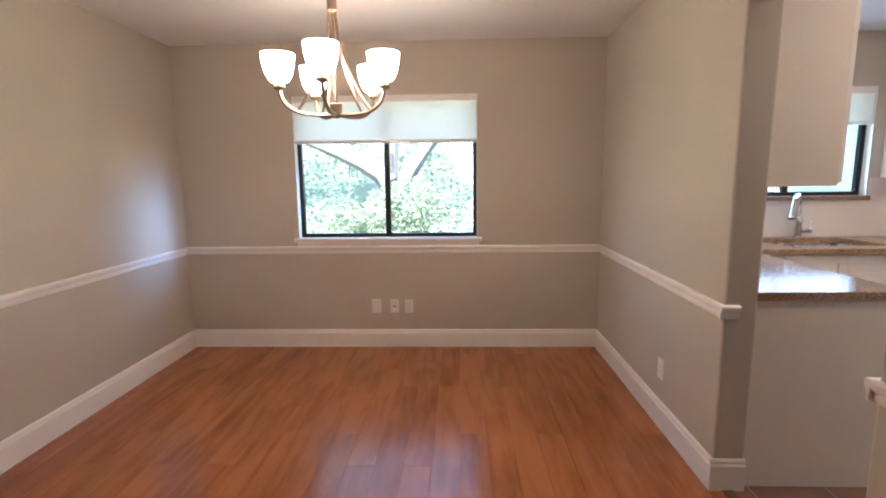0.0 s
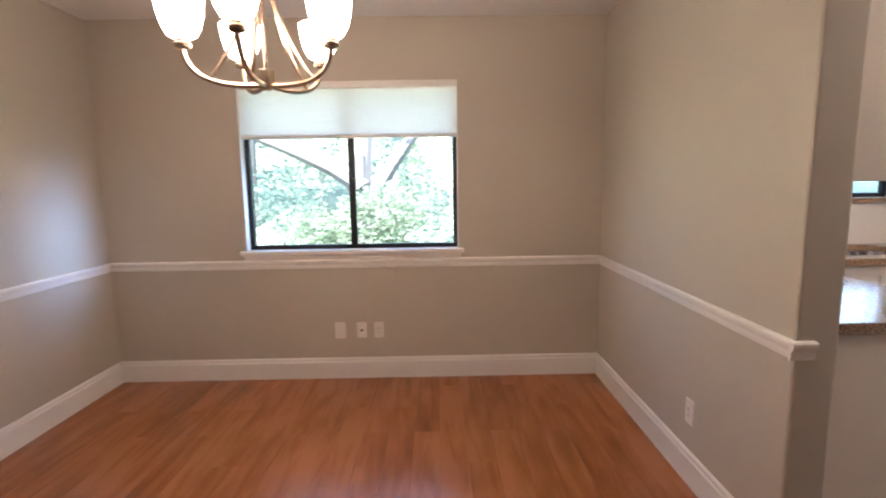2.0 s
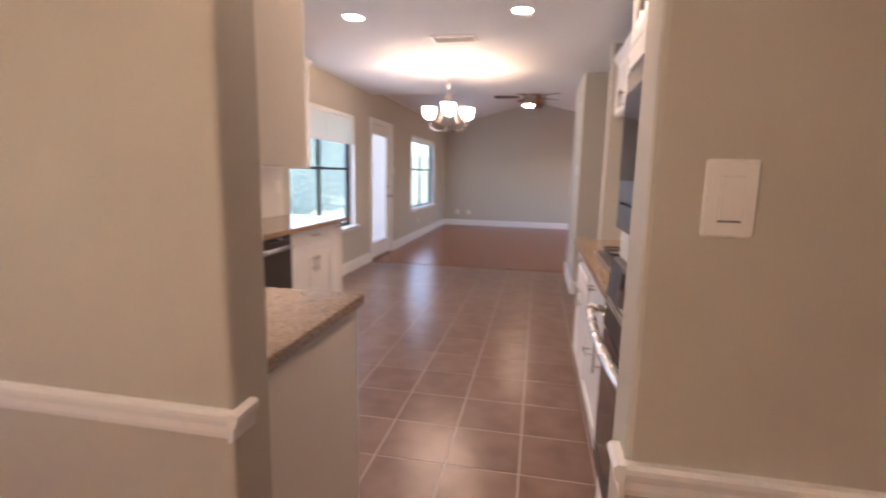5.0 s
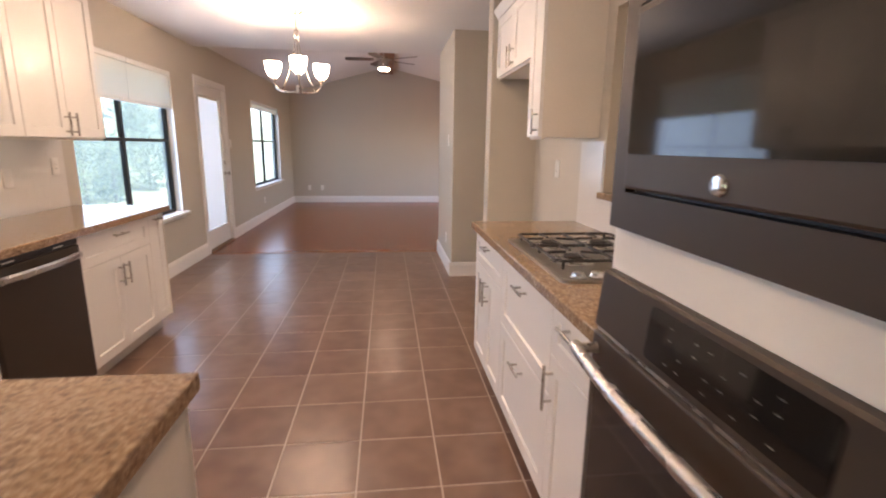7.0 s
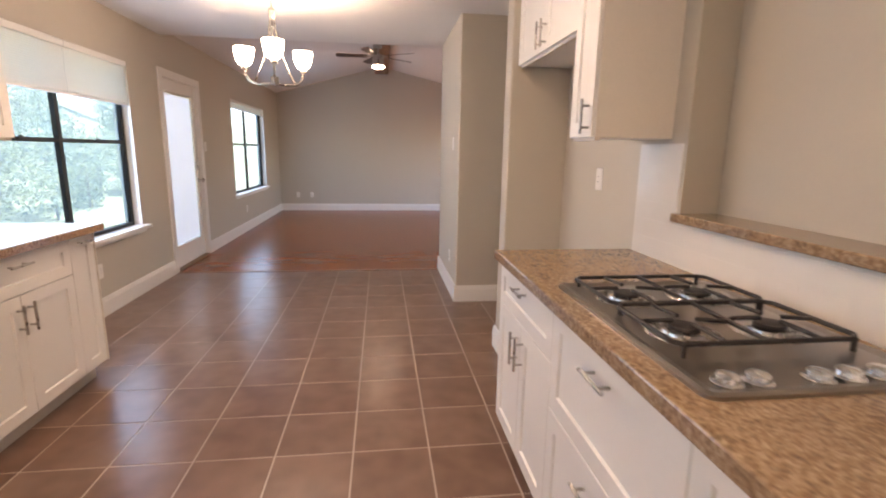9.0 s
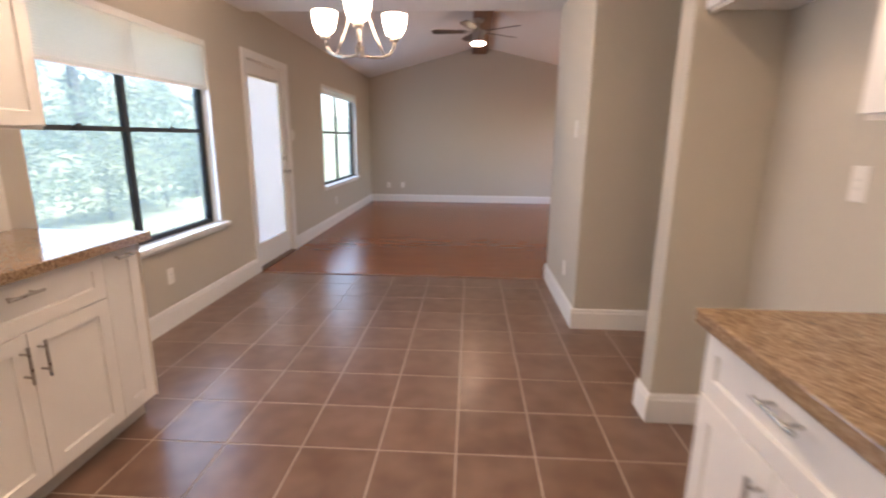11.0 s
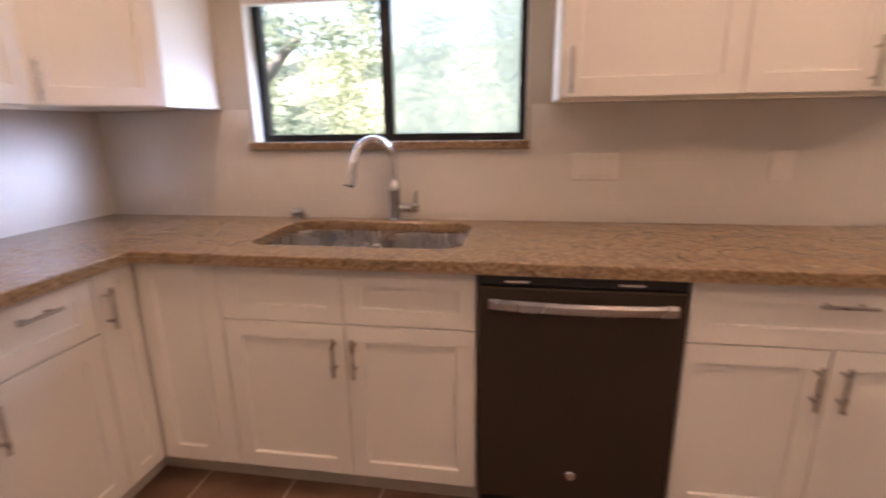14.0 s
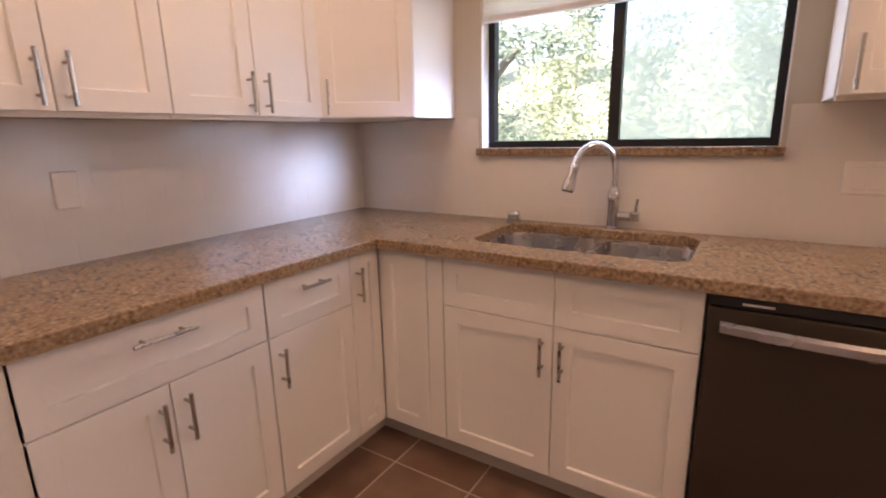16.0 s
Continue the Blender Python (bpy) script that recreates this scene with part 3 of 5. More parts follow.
def bar_handle(length=0.135, r=0.0058, off=0.032):
    """A round bar pull along z, centred, standing off towards -y."""
    bm = bmesh.new()
    tube(bm, [(0, -off, -length / 2), (0, -off, length / 2)], r, 10)
    for z in (-length * 0.31, length * 0.31):
        tube(bm, [(0, 0, z), (0, -off, z)], r * 0.8, 8)
    return bm


HANDLES = {}


def front(cab, kind, x0, x1, z0, z1, d, handle="", hl=0.135):
    """One door or drawer front with its pull: handle 'l'/'r' upright near that edge with 't'/'b' for top or bottom, 'h' level in the middle."""
    g = 0.002
    f = part(kind, shaker(x1 - x0 - 2 * g, z1 - z0 - 2 * g), CAB, cab)
    f.location = (x0 + g, -d, z0 + g)
    if handle:
        key = (handle == "h", hl)
        if key not in HANDLES:
            bm = bar_handle(hl)
            if handle == "h":
                bm.transform(Matrix.Rotation(radians(90), 4, "Y"))
            HANDLES[key] = mesh_of("handle", bm, NICKEL, True)
        p = tagged(new("handle", HANDLES[key]), "brushed nickel bar handle")
        p.parent = f
        w, h = x1 - x0 - 2 * g, z1 - z0 - 2 * g
        if handle == "h":
            p.location = (w / 2, -0.019, h - (0.048 if h < 0.2 else 0.03 if w < 0.3 else 0.072))
        else:
            p.location = (0.032 if "l" in handle else w - 0.032, -0.019, h - 0.104 if "t" in handle else 0.078)
    return f


def base_cabinet(m, w, fronts, label, d=0.595, name="base_cabinet", ends=(), group="base cabinets", top=0.876, toe=True):
    c = thing(name, m, label, "cabinet", group)
    if name == "sink_cabinet":      # open inside for the bowls
        bm = boxes((0.001, w - 0.001, -d, 0, 0.105, 0.64), (0.001, w - 0.001, -d, -d + 0.05, 0.64, top), (0.001, 0.02, -d + 0.05, 0, 0.64, top), (w - 0.02, w - 0.001, -d + 0.05, 0, 0.64, top))
    else:
        bm = box(bmesh.new(), 0.001, w - 0.001, -d, 0, 0.105 if toe else 0.0, top)
    part("body", bm, CAB, c)
    if toe:
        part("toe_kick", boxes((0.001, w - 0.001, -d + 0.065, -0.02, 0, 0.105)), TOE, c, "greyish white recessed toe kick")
    for f in fronts:
        front(c, *f[:5], d, *f[5:])
    for e in ends:
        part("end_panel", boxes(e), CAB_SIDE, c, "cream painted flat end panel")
    return c


def upper_cabinet(m, w, z0, z1, fronts, label, d=0.325, crown=True, side=()):
    c = thing("wall_cabinet", m, label, "cabinet", "wall cabinets")
    h = z1 - z0
    part("body", boxes((0.001, w - 0.001, -d, 0, 0, h)), CAB, c)
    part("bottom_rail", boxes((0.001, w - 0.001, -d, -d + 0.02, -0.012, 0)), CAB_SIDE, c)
    for f in fronts:
        front(c, f[0], f[1], f[2], f[3], f[4], d, *f[5:])
    if crown:
        bm = bmesh.new()
        profile_run(bm, [(d - 0.02, h), (d + 0.025, h), (d + 0.032, h + 0.015), (d + 0.055, h + 0.05), (d + 0.055, h + 0.062), (d - 0.02, h + 0.062)], (0, 0), (w, 0), (0, -1))
        part("crown", bm, CAB, c)
    for e in side:
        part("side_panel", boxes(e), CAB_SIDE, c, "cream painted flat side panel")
    return c


ZD = 0.682   # drawer over door split
ZT = 0.868
ZB = 0.115
# run under the window, fronts face -y
base_cabinet(pose(1.06, 0, 0), 0.85, [("drawer_front", 0, 0.425, ZD, ZT), ("drawer_front", 0.425, 0.85, ZD, ZT), ("door", 0, 0.425, ZB, ZD, "rt"), ("door", 0.425, 0.85, ZB, ZD, "lt")], "white shaker sink cabinet with two doors", name="sink_cabinet")
base_cabinet(pose(2.51, 0, 0), 0.765, [("drawer_front", 0, 0.765, ZD, ZT, "h"), ("door", 0, 0.3825, ZB, ZD, "rt"), ("door", 0.3825, 0.765, ZB, ZD, "lt")], "white shaker base cabinet with drawer and two doors")
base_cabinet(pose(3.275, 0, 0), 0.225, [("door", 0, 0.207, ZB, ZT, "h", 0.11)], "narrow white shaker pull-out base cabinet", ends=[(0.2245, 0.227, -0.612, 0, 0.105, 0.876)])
# corner cabinet with a folding pair of narrow doors
c = thing("corner_cabinet", pose(XK, 0, 0), "white shaker corner cabinet with two narrow doors", "cabinet", "base cabinets")
part("body", boxes((0.001, 0.919, -0.595, 0, 0.105, 0.876), (0.001, 0.595, -0.774, -0.595, 0.105, 0.876)), CAB, c)
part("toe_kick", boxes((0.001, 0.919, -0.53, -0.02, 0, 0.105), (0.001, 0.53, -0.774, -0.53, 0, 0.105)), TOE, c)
f = part("door", shaker(0.226, ZT - ZB), CAB, c)
f.location = (0.619, -0.595, ZB)
f = part("door", shaker(0.152, ZT - ZB), CAB, c)
f.matrix_local = pose(0.595, -0.772, ZB, 0, 0, 90)
p = tagged(new("handle", mesh_of("corner_handle", bar_handle(0.135), NICKEL, True)), "brushed nickel bar handle")
p.parent = f
p.location = (0.03, -0.019, ZT - ZB - 0.115)
part("filler", boxes((0.848, 0.917, -0.612, -0.595, ZB, ZT)), CAB, c)
# run along the dividing wall, fronts face +x
base_cabinet(pose(XK, -1.153, 0, 0, 0, 90), 0.378, [("drawer_front", 0, 0.378, ZD, ZT, "h", 0.12), ("door", 0, 0.378, ZB, ZD, "lt")], "white shaker base cabinet with drawer and one door")
base_cabinet(pose(XK, -1.815, 0, 0, 0, 90), 0.66, [("drawer_front", 0.04, 0.66, ZD, ZT, "h", 0.16), ("door", 0.04, 0.35, ZB, ZD, "rt"), ("door", 0.35, 0.66, ZB, ZD, "lt")], "white shaker end base cabinet with drawer and two doors",
             ends=[(-0.018, 0.0, -0.60, 0, 0, 0.876), (-0.018, 0.05, -0.614, -0.596, 0.0, 0.876)])

# right-hand run, fronts face +y
base_cabinet(pose(2.672, YB, 0, 0, 0, 180), 0.672, [("drawer_front", 0, 0.672, ZD, ZT, "h"), ("door", 0, 0.336, ZB, ZD, "rt"), ("door", 0.336, 0.672, ZB, ZD, "lt")], "white shaker base cabinet with drawer and two doors", d=0.61)
base_cabinet(pose(2.0, YB, 0, 0, 0, 180), 0.695, [("drawer_front", 0, 0.695, 0.53, ZT, "h"), ("drawer_front", 0, 0.695, ZB, 0.53, "h")], "white shaker cooktop cabinet with deep drawers", d=0.61)
base_cabinet(pose(1.305, YB, 0, 0, 0, 180), 0.418, [("drawer_front", 0, 0.40, ZD, ZT, "h", 0.16), ("door", 0, 0.40, ZB, ZD, "lt", 0.16)], "white shaker base cabinet with drawer and one door", d=0.61)

# oven tower
TX1 = 0.885
TW = TX1 - XK
tower = thing("oven_tower", pose(TX1, YB, 0, 0, 0, 180), "tall white oven cabinet housing two built-in appliances", "cabinet")
for nm, dims in (("side_panel", (0, 0.044, -0.65, 0, 0, 2.32)), ("side_panel", (TW - 0.044, TW, -0.65, 0, 0, 2.32)), ("top_panel", (0.044, TW - 0.044, -0.65, 0, 2.28, 2.32)), ("back_panel", (0.044, TW - 0.044, -0.02, 0, 0, 2.28)),
                 ("shelf", (0.044, TW - 0.044, -0.63, -0.02, 0.29, 0.342)), ("shelf", (0.044, TW - 0.044, -0.65, -0.02, 1.0855, 1.185)), ("shelf", (0.044, TW - 0.044, -0.65, -0.02, 1.69, 1.75))):
    part(nm, boxes(dims), CAB, tower)
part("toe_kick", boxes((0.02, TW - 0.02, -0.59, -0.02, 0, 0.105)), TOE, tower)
front(tower, "drawer_front", 0.0, TW, 0.115, 0.33, 0.65, "h")
front(tower, "door", 0.0, TW / 2, 1.76, 2.31, 0.65, "rb")
front(tower, "door", TW / 2, TW, 1.76, 2.31, 0.65, "lb")
part("filler", boxes((0.0, TW, -0.67, -0.65, 1.69, 1.755)), CAB, tower)
bm = bmesh.new()
profile_run(bm, [(0.63, 2.32), (0.675, 2.32), (0.682, 2.335), (0.705, 2.37), (0.705, 2.382), (0.63, 2.382)], (0, 0), (TW, 0), (0, -1))
part("crown", bm, CAB, tower)


def wall_oven():
    o = thing("wall_oven", pose(TX1 - TW / 2, YB + 0.65, 0.335, 0, 0, 180), "slate grey built-in wall oven with curved steel handle", "oven")
    hw = 0.36
    part("body", boxes((-hw + 0.03, hw - 0.03, 0.002, 0.5, 0, 0.74)), BLACK, o)
    bm = bmesh.new()
    loft(bm, [[(x, 0, 0.618), (x, -0.034, 0.618), (x, -0.036, 0.622), (x, -0.024, 0.744), (x, -0.018, 0.750), (x, 0, 0.750)] for x in (-hw, hw)])
    part("control_panel", bm, SLATE, o, "slate grey metal control panel")
    tilt = pose(0, -0.036, 0.622, -5.6)
    bm = bmesh.new()
    loft(bm, [[(x, y, z) for x, z in rounded(-0.15, 0.24, 0.012, 0.112, 0.012, 4)] for y in (0.004, -0.0015, -0.0022)])
    cp = part("display", bm, BLACKGLASS, o, "black glass touch display")
    cp.matrix_local = tilt
    marks = bmesh.new()
    for r in range(4):
        for k in range(8):
            if (r * 5 + k * 3) % 7 < 4:
                box(marks, -0.085 + k * 0.034, -0.075 + k * 0.034, -0.0027, -0.0023, 0.025 + r * 0.022, 0.0272 + r * 0.022)
    tagged(part("key_marks", marks, KEY_PRINT, cp), kind="stuff")
    door = part("oven_door", box(bmesh.new(), -hw, hw, -0.040, 0.0, 0.01, 0.606, 0.005), SLATE, o)
    part("window_glass", boxes((-0.33, 0.33, -0.0425, -0.040, 0.10, 0.52)), BLACKGLASS, door, "dark oven window")
    bm = bmesh.new()
    tube(bm, bezier((-0.35, -0.085, 0.570), (-0.16, -0.112, 0.570), (0.16, -0.112, 0.570), (0.35, -0.085, 0.570)), 0.015, 12)
    for x in (-0.335, 0.335):
        tube(bm, [(x, -0.040, 0.570), (x, -0.090, 0.570)], 0.012, 10)
    part("handle", bm, STEEL, door, "curved brushed steel handle", True)
    part("trim_strip", boxes((-hw, hw, -0.030, -0.002, 0.607, 0.617)), STEEL, o)
    bm = bmesh.new()
    lathe(bm, [(0.014, 0), (0.014, 0.003), (0.011, 0.005)])
    bm.transform(pose(0, -0.040, 0.055, 90))
    part("badge", bm, CHROME, door, "round chrome badge", True)
    return o


def microwave():
    o = thing("built_in_microwave", pose(TX1 - TW / 2, YB + 0.65, 1.186, 0, 0, 180), "slate grey built-in microwave with trim frame", "microwave")
    hw, side, fz = 0.36, 0.056, 0.49
    part("trim_frame", boxes((-hw, hw, -0.022, 0.0, 0, 0.078), (-hw, hw, -0.022, 0, fz - 0.05, fz), (-hw, -hw + side, -0.022, 0, 0.078, fz - 0.05), (hw - side, hw, -0.022, 0, 0.078, fz - 0.05)), SLATE, o)
    part("cavity", boxes((-hw + side, hw - side, 0.002, 0.40, 0.02, fz - 0.02)), BLACK, o)
    door = part("microwave_door", box(bmesh.new(), -hw + side + 0.013, hw - side - 0.013, -0.034, 0.0, 0.087, fz - 0.058, 0.006), SLATE, o)
    bm = bmesh.new()
    loft(bm, [[(x, y, z) for x, z in rounded(-hw + side + 0.026, hw - side - 0.026, 0.156, fz - 0.075, 0.008, 3)] for y in (-0.033, -0.0365, -0.037)])
    part("window_glass", bm, BLACKGLASS, door, "dark reflective microwave window")
    bm = bmesh.new()
    lathe(bm, [(0.017, 0), (0.017, 0.003), (0.014, 0.006), (0.005, 0.007)])
    bm.transform(pose(0.0, -0.034, 0.115, 90))
    part("badge", bm, CHROME, door, "round chrome badge", True)
    return o


wall_oven()
microwave()


# ---- dishwasher ----
def dishwasher():
    w = 0.592
    o = thing("dishwasher", pose(1.914, 0, 0), "dark slate dishwasher with a steel bar handle", "dishwasher")
    part("body", boxes((0.006, w - 0.006, -0.57, -0.02, 0.10, 0.868)), BLACK, o)
    part("toe_panel", boxes((0.004, w - 0.004, -0.545, -0.5, 0, 0.10)), BLACK, o)
    door = part("door", box(bmesh.new(), 0.003, w - 0.003, -0.628, -0.572, 0.105, 0.835, 0.006), SLATE, o)
    part("control_strip", box(bmesh.new(), 0.003, w - 0.003, -0.624, -0.572, 0.838, 0.868, 0.004), BLACK, o, "black control strip")
    for a in (0.08, 0.40):
        part("indicator_mark", boxes((a, a + 0.07, -0.626, -0.624, 0.848, 0.854)), PLASTIC, o)
    bm = bmesh.new()
    n = 12
    loops = []
    for i in range(n + 1):
        x = 0.035 + (w - 0.07) * i / n
        b = 0.020 * math.sin(math.pi * i / n)
        y = -0.648 - b
        loops.append([(x, y, 0.768), (x, y - 0.012, 0.776), (x, y - 0.012, 0.796), (x, y, 0.804), (x, y + 0.010, 0.796), (x, y + 0.010, 0.776)])
    loft(bm, loops)
    for x in (0.05, w - 0.05):
        box(bm, x - 0.014, x + 0.014, -0.652, -0.626, 0.776, 0.796)
    part("handle", bm, STEEL, door, "bowed brushed steel bar handle", True)
    bm = bmesh.new()
    lathe(bm, [(0.017, 0), (0.017, 0.002), (0.014, 0.004), (0.005, 0.005)])
    bm.transform(pose(w / 2, -0.628, 0.21, 90))
    part("badge", bm, CHROME, door, "round chrome badge", True)


dishwasher()


# ---- worktops ----
def slab(outline, holes, z0, z1):
    bm = bmesh.new()
    edges = []
    for lp in [outline] + holes:
        vs = [bm.verts.new((x, y, z1)) for x, y in lp]
        edges += [bm.edges.new((vs[i], vs[(i + 1) % len(vs)])) for i in range(len(vs))]
    r = bmesh.ops.triangle_fill(bm, use_beauty=True, use_dissolve=False, edges=edges)
    faces = [g for g in r["geom"] if isinstance(g, bmesh.types.BMFace)]
    ext = bmesh.ops.extrude_face_region(bm, geom=faces)
    bmesh.ops.translate(bm, verts=[v for v in ext["geom"] if isinstance(v, bmesh.types.BMVert)], vec=(0, 0, z0 - z1))
    bmesh.ops.recalc_face_normals(bm, faces=bm.faces[:])
    rim = [e for e in bm.edges if len(e.link_faces) == 2 and e.calc_face_angle(0) > 1.2 and all(abs(v.co.z - z1) < 1e-5 for v in e.verts)]
    bmesh.ops.bevel(bm, geom=rim, offset=0.005, segments=2, profile=0.5, affect="EDGES")
    return bm


CT0, CT1 = 0.876, 0.914
SINK_L, SINK_R = (1.108, 1.50, -0.505, -0.092), (1.524, 1.844, -0.49, -0.105)
hole = rounded(1.105, 1.847, -0.508, -0.089, 0.075)
tagged(part("granite_worktop", slab([(XK + 0.002, -0.012), (XK + 0.012, -0.012), (3.54, -0.012), (3.54, -0.65), (0.785, -0.65), (0.785, -1.848), (XK + 0.002, -1.848)], [hole], CT0, CT1), GRANITE), "L-shaped brown speckled granite worktop", "worktop")
tagged(part("granite_worktop", slab([(TX1 + 0.003, YB + 0.012), (2.69, YB + 0.012), (2.69, -2.725), (TX1 + 0.003, -2.725)], [], CT0, CT1), GRANITE), "brown speckled granite worktop beside the oven tower", "worktop")
setting("niche_sill", box(bmesh.new(), NX0 - 0.02, NX1 + 0.02, YB - 0.16, YB + 0.028, NZ0 - 0.032, NZ0 + 0.002, 0.004), GRANITE, "speckled granite ledge of the niche", "sill")


# ---- sink, faucet, air gap ----
def sink():
    s = thing("kitchen_sink", pose(1.472, -0.30, 0.70), "stainless steel undermount double-bowl sink", "sink")
    for (x0, x1, y0, y1), dp in ((SINK_L, 0.225), (SINK_R, 0.19)):
        bm = bmesh.new()
        loops = []
        for inset, z, r in ((0.0, 0.172, 0.07), (0.002, 0.16, 0.07), (0.008, 0.172 - dp + 0.03, 0.066), (0.014, 0.172 - dp + 0.012, 0.06), (0.035, 0.172 - dp, 0.045)):
            loops.append([(x - 1.472, y + 0.30, z) for x, y in rounded(x0 + inset, x1 - inset, y0 + inset, y1 - inset, r)])
        loft(bm, loops, False, True)
        b = part("bowl", bm, STEEL, s, "", True)
        bm = bmesh.new()
        lathe(bm, [(0.042, 0.0), (0.042, 0.003), (0.03, 0.003), (0.026, 0.001)], ((x0 + x1) / 2 - 1.472, (y0 + y1) / 2 + 0.32, 0.172 - dp + 0.001))
        part("drain", bm, CHROME, b, "", True)
    part("rim", slab([(x - 1.472, y + 0.30) for x, y in rounded(1.092, 1.86, -0.52, -0.078, 0.08)], [[(x - 1.472, y + 0.30) for x, y in rounded(*SINK_L, 0.07)], [(x - 1.472, y + 0.30) for x, y in rounded(*SINK_R, 0.07)]], 0.168, 0.174), STEEL, s, "", True)


def faucet():
    f = thing("kitchen_faucet", pose(1.521, -0.052, CT1), "tall chrome gooseneck faucet with pull-down spray", "faucet")
    bm = bmesh.new()
    lathe(bm, [(0.030, 0), (0.030, 0.006), (0.024, 0.012), (0.023, 0.11), (0.026, 0.125), (0.024, 0.145), (0.0145, 0.17)])
    part("base", bm, CHROME, f, "", True)
    pts = [(0, 0, 0.16), (0, 0, 0.20), (0, 0, 0.235)] + [(-0.064 * (1 - math.cos(radians(a))), -0.055 * (1 - math.cos(radians(a))), 0.235 + 0.10 * math.sin(radians(a))) for a in range(15, 166, 15)]
    part("spout", tube(bmesh.new(), pts, 0.0135, 14), CHROME, f, "", True)
    e = pts[-1]
    tip = (e[0] - 0.022, e[1] - 0.02, e[2] - 0.10)
    n = [Vector(e).lerp(Vector(tip), t) for t in (0, 0.15, 0.3, 0.75, 1.0)]
    part("spray_head", tube(bmesh.new(), n, [0.015, 0.020, 0.016, 0.026, 0.027], 14), CHROME, f, "", True)
    part("spray_face", tube(bmesh.new(), [Vector(tip), Vector(tip) + (Vector(tip) - Vector(e)) * 0.06], [0.022, 0.021], 14), BLACK, f, "black rubber spray face", True)
    bm = tube(bmesh.new(), [(0.02, 0, 0.052), (0.075, 0, 0.052)], [0.019, 0.017], 14)
    lathe(bm, [(0.022, 0), (0.022, 0.03), (0.016, 0.036)], (0.082, 0, 0.036), 14)
    tube(bm, [(0.084, 0, 0.06), (0.092, -0.004, 0.125)], [0.008, 0.006], 10)
    part("lever", bm, CHROME, f, "", True)


sink()
faucet()
ag = thing("sink_air_gap", pose(1.085, -0.045, CT1), "small chrome air gap cap on the worktop", "sink fitting")
bm = bmesh.new()
lathe(bm, [(0.032, 0), (0.032, 0.016), (0.028, 0.018), (0.028, 0.034), (0.024, 0.042), (0.010, 0.046)])
part("cap", bm, CHROME, ag, "", True)
part("slot", lathe(bmesh.new(), [(0.0285, 0.021), (0.0285, 0.027)]), BLACK, ag)


# ---- cooktop ----
def cooktop():
    x0, x1, y0, y1 = 1.325, 2.085, -3.325, -2.79
    o = thing("gas_cooktop", pose((x0 + x1) / 2, (y0 + y1) / 2, CT1), "stainless gas cooktop with black iron grates", "cooktop")
    hx, hy = (x1 - x0) / 2, (y1 - y0) / 2
    bm = bmesh.new()
    loft(bm, [[(x, y, 0.0) for x, y in rounded(-hx, hx, -hy, hy, 0.03)], [(x, y, 0.008) for x, y in rounded(-hx, hx, -hy, hy, 0.03)], [(x, y, 0.012) for x, y in rounded(-hx + 0.01, hx - 0.01, -hy + 0.01, hy - 0.01, 0.025)],
              [(x, y, 0.006) for x, y in rounded(-hx + 0.03, hx - 0.03, -hy + 0.03, hy - 0.03, 0.02)]])
    part("tray", bm, TRAY, o)
    burners = [(-0.075, -0.115), (-0.075, 0.115), (0.205, -0.115), (0.205, 0.115)]
    for bx, by in burners:
        bm = bmesh.new()
        lathe(bm, [(0.090, 0.0065), (0.086, 0.0105), (0.070, 0.011), (0.056, 0.0085), (0.052, 0.009), (0.05, 0.016), (0.04, 0.018)], (bx, by, 0))
        b = part("burner", bm, STEEL, o, "", True)
        part("burner_cap", lathe(bmesh.new(), [(0.036, 0.018), (0.038, 0.022), (0.036, 0.028), (0.02, 0.030)], (bx, by, 0)), IRON, b, "", True)
    for gx in (-0.075, 0.205):
        bm = bmesh.new()
        w, zt = 0.136, 0.037
        ys = (-0.225, 0.225)
        rim = [(gx - w, ys[0] + 0.02, zt), (gx - w + 0.02, ys[0], zt), (gx + w - 0.02, ys[0], zt), (gx + w, ys[0] + 0.02, zt), (gx + w, ys[1] - 0.02, zt), (gx + w - 0.02, ys[1], zt), (gx - w + 0.02, ys[1], zt), (gx - w, ys[1] - 0.02, zt), (gx - w, ys[0] + 0.02, zt)]
        tube(bm, rim, 0.0062, 6)
        for cx, cy in ((gx - w, ys[0] + 0.02), (gx + w, ys[0] + 0.02), (gx - w, ys[1] - 0.02), (gx + w, ys[1] - 0.02)):
            tube(bm, [(cx, cy, zt), (cx, cy, 0.007)], 0.006, 6)
        for bx, by in burners:
            if abs(bx - gx) < 0.05:
                for dx, dy in ((1, 0), (-1, 0), (0, 1), (0, -1)):
                    ex = gx + dx * w if dx else bx
                    ey = (by + dy * 0.11) if dy else by
                    tube(bm, bezier((bx + dx * 0.03, by + dy * 0.03, zt + 0.004), (bx + dx * 0.06, by + dy * 0.06, zt + 0.004), (ex + dy * 0.02, ey + dx * 0.02, zt), (ex, ey, zt), 5), 0.0055, 6)
        tube(bm, [(gx - w, 0.005, zt), (gx + w, 0.005, zt)], 0.0058, 6)
        part("grate", bm, IRON, o, "black cast iron grate", True)
    for ky in (0.195, 0.13, 0.0, -0.065, -0.135):
        bm = bmesh.new()
        lathe(bm, [(0.029, 0.008), (0.029, 0.012), (0.024, 0.015), (0.022, 0.024), (0.016, 0.029), (0.006, 0.030)], (-0.33, ky, 0), 18)
        part("knob", bm, CHROME, o, "", True)


cooktop()

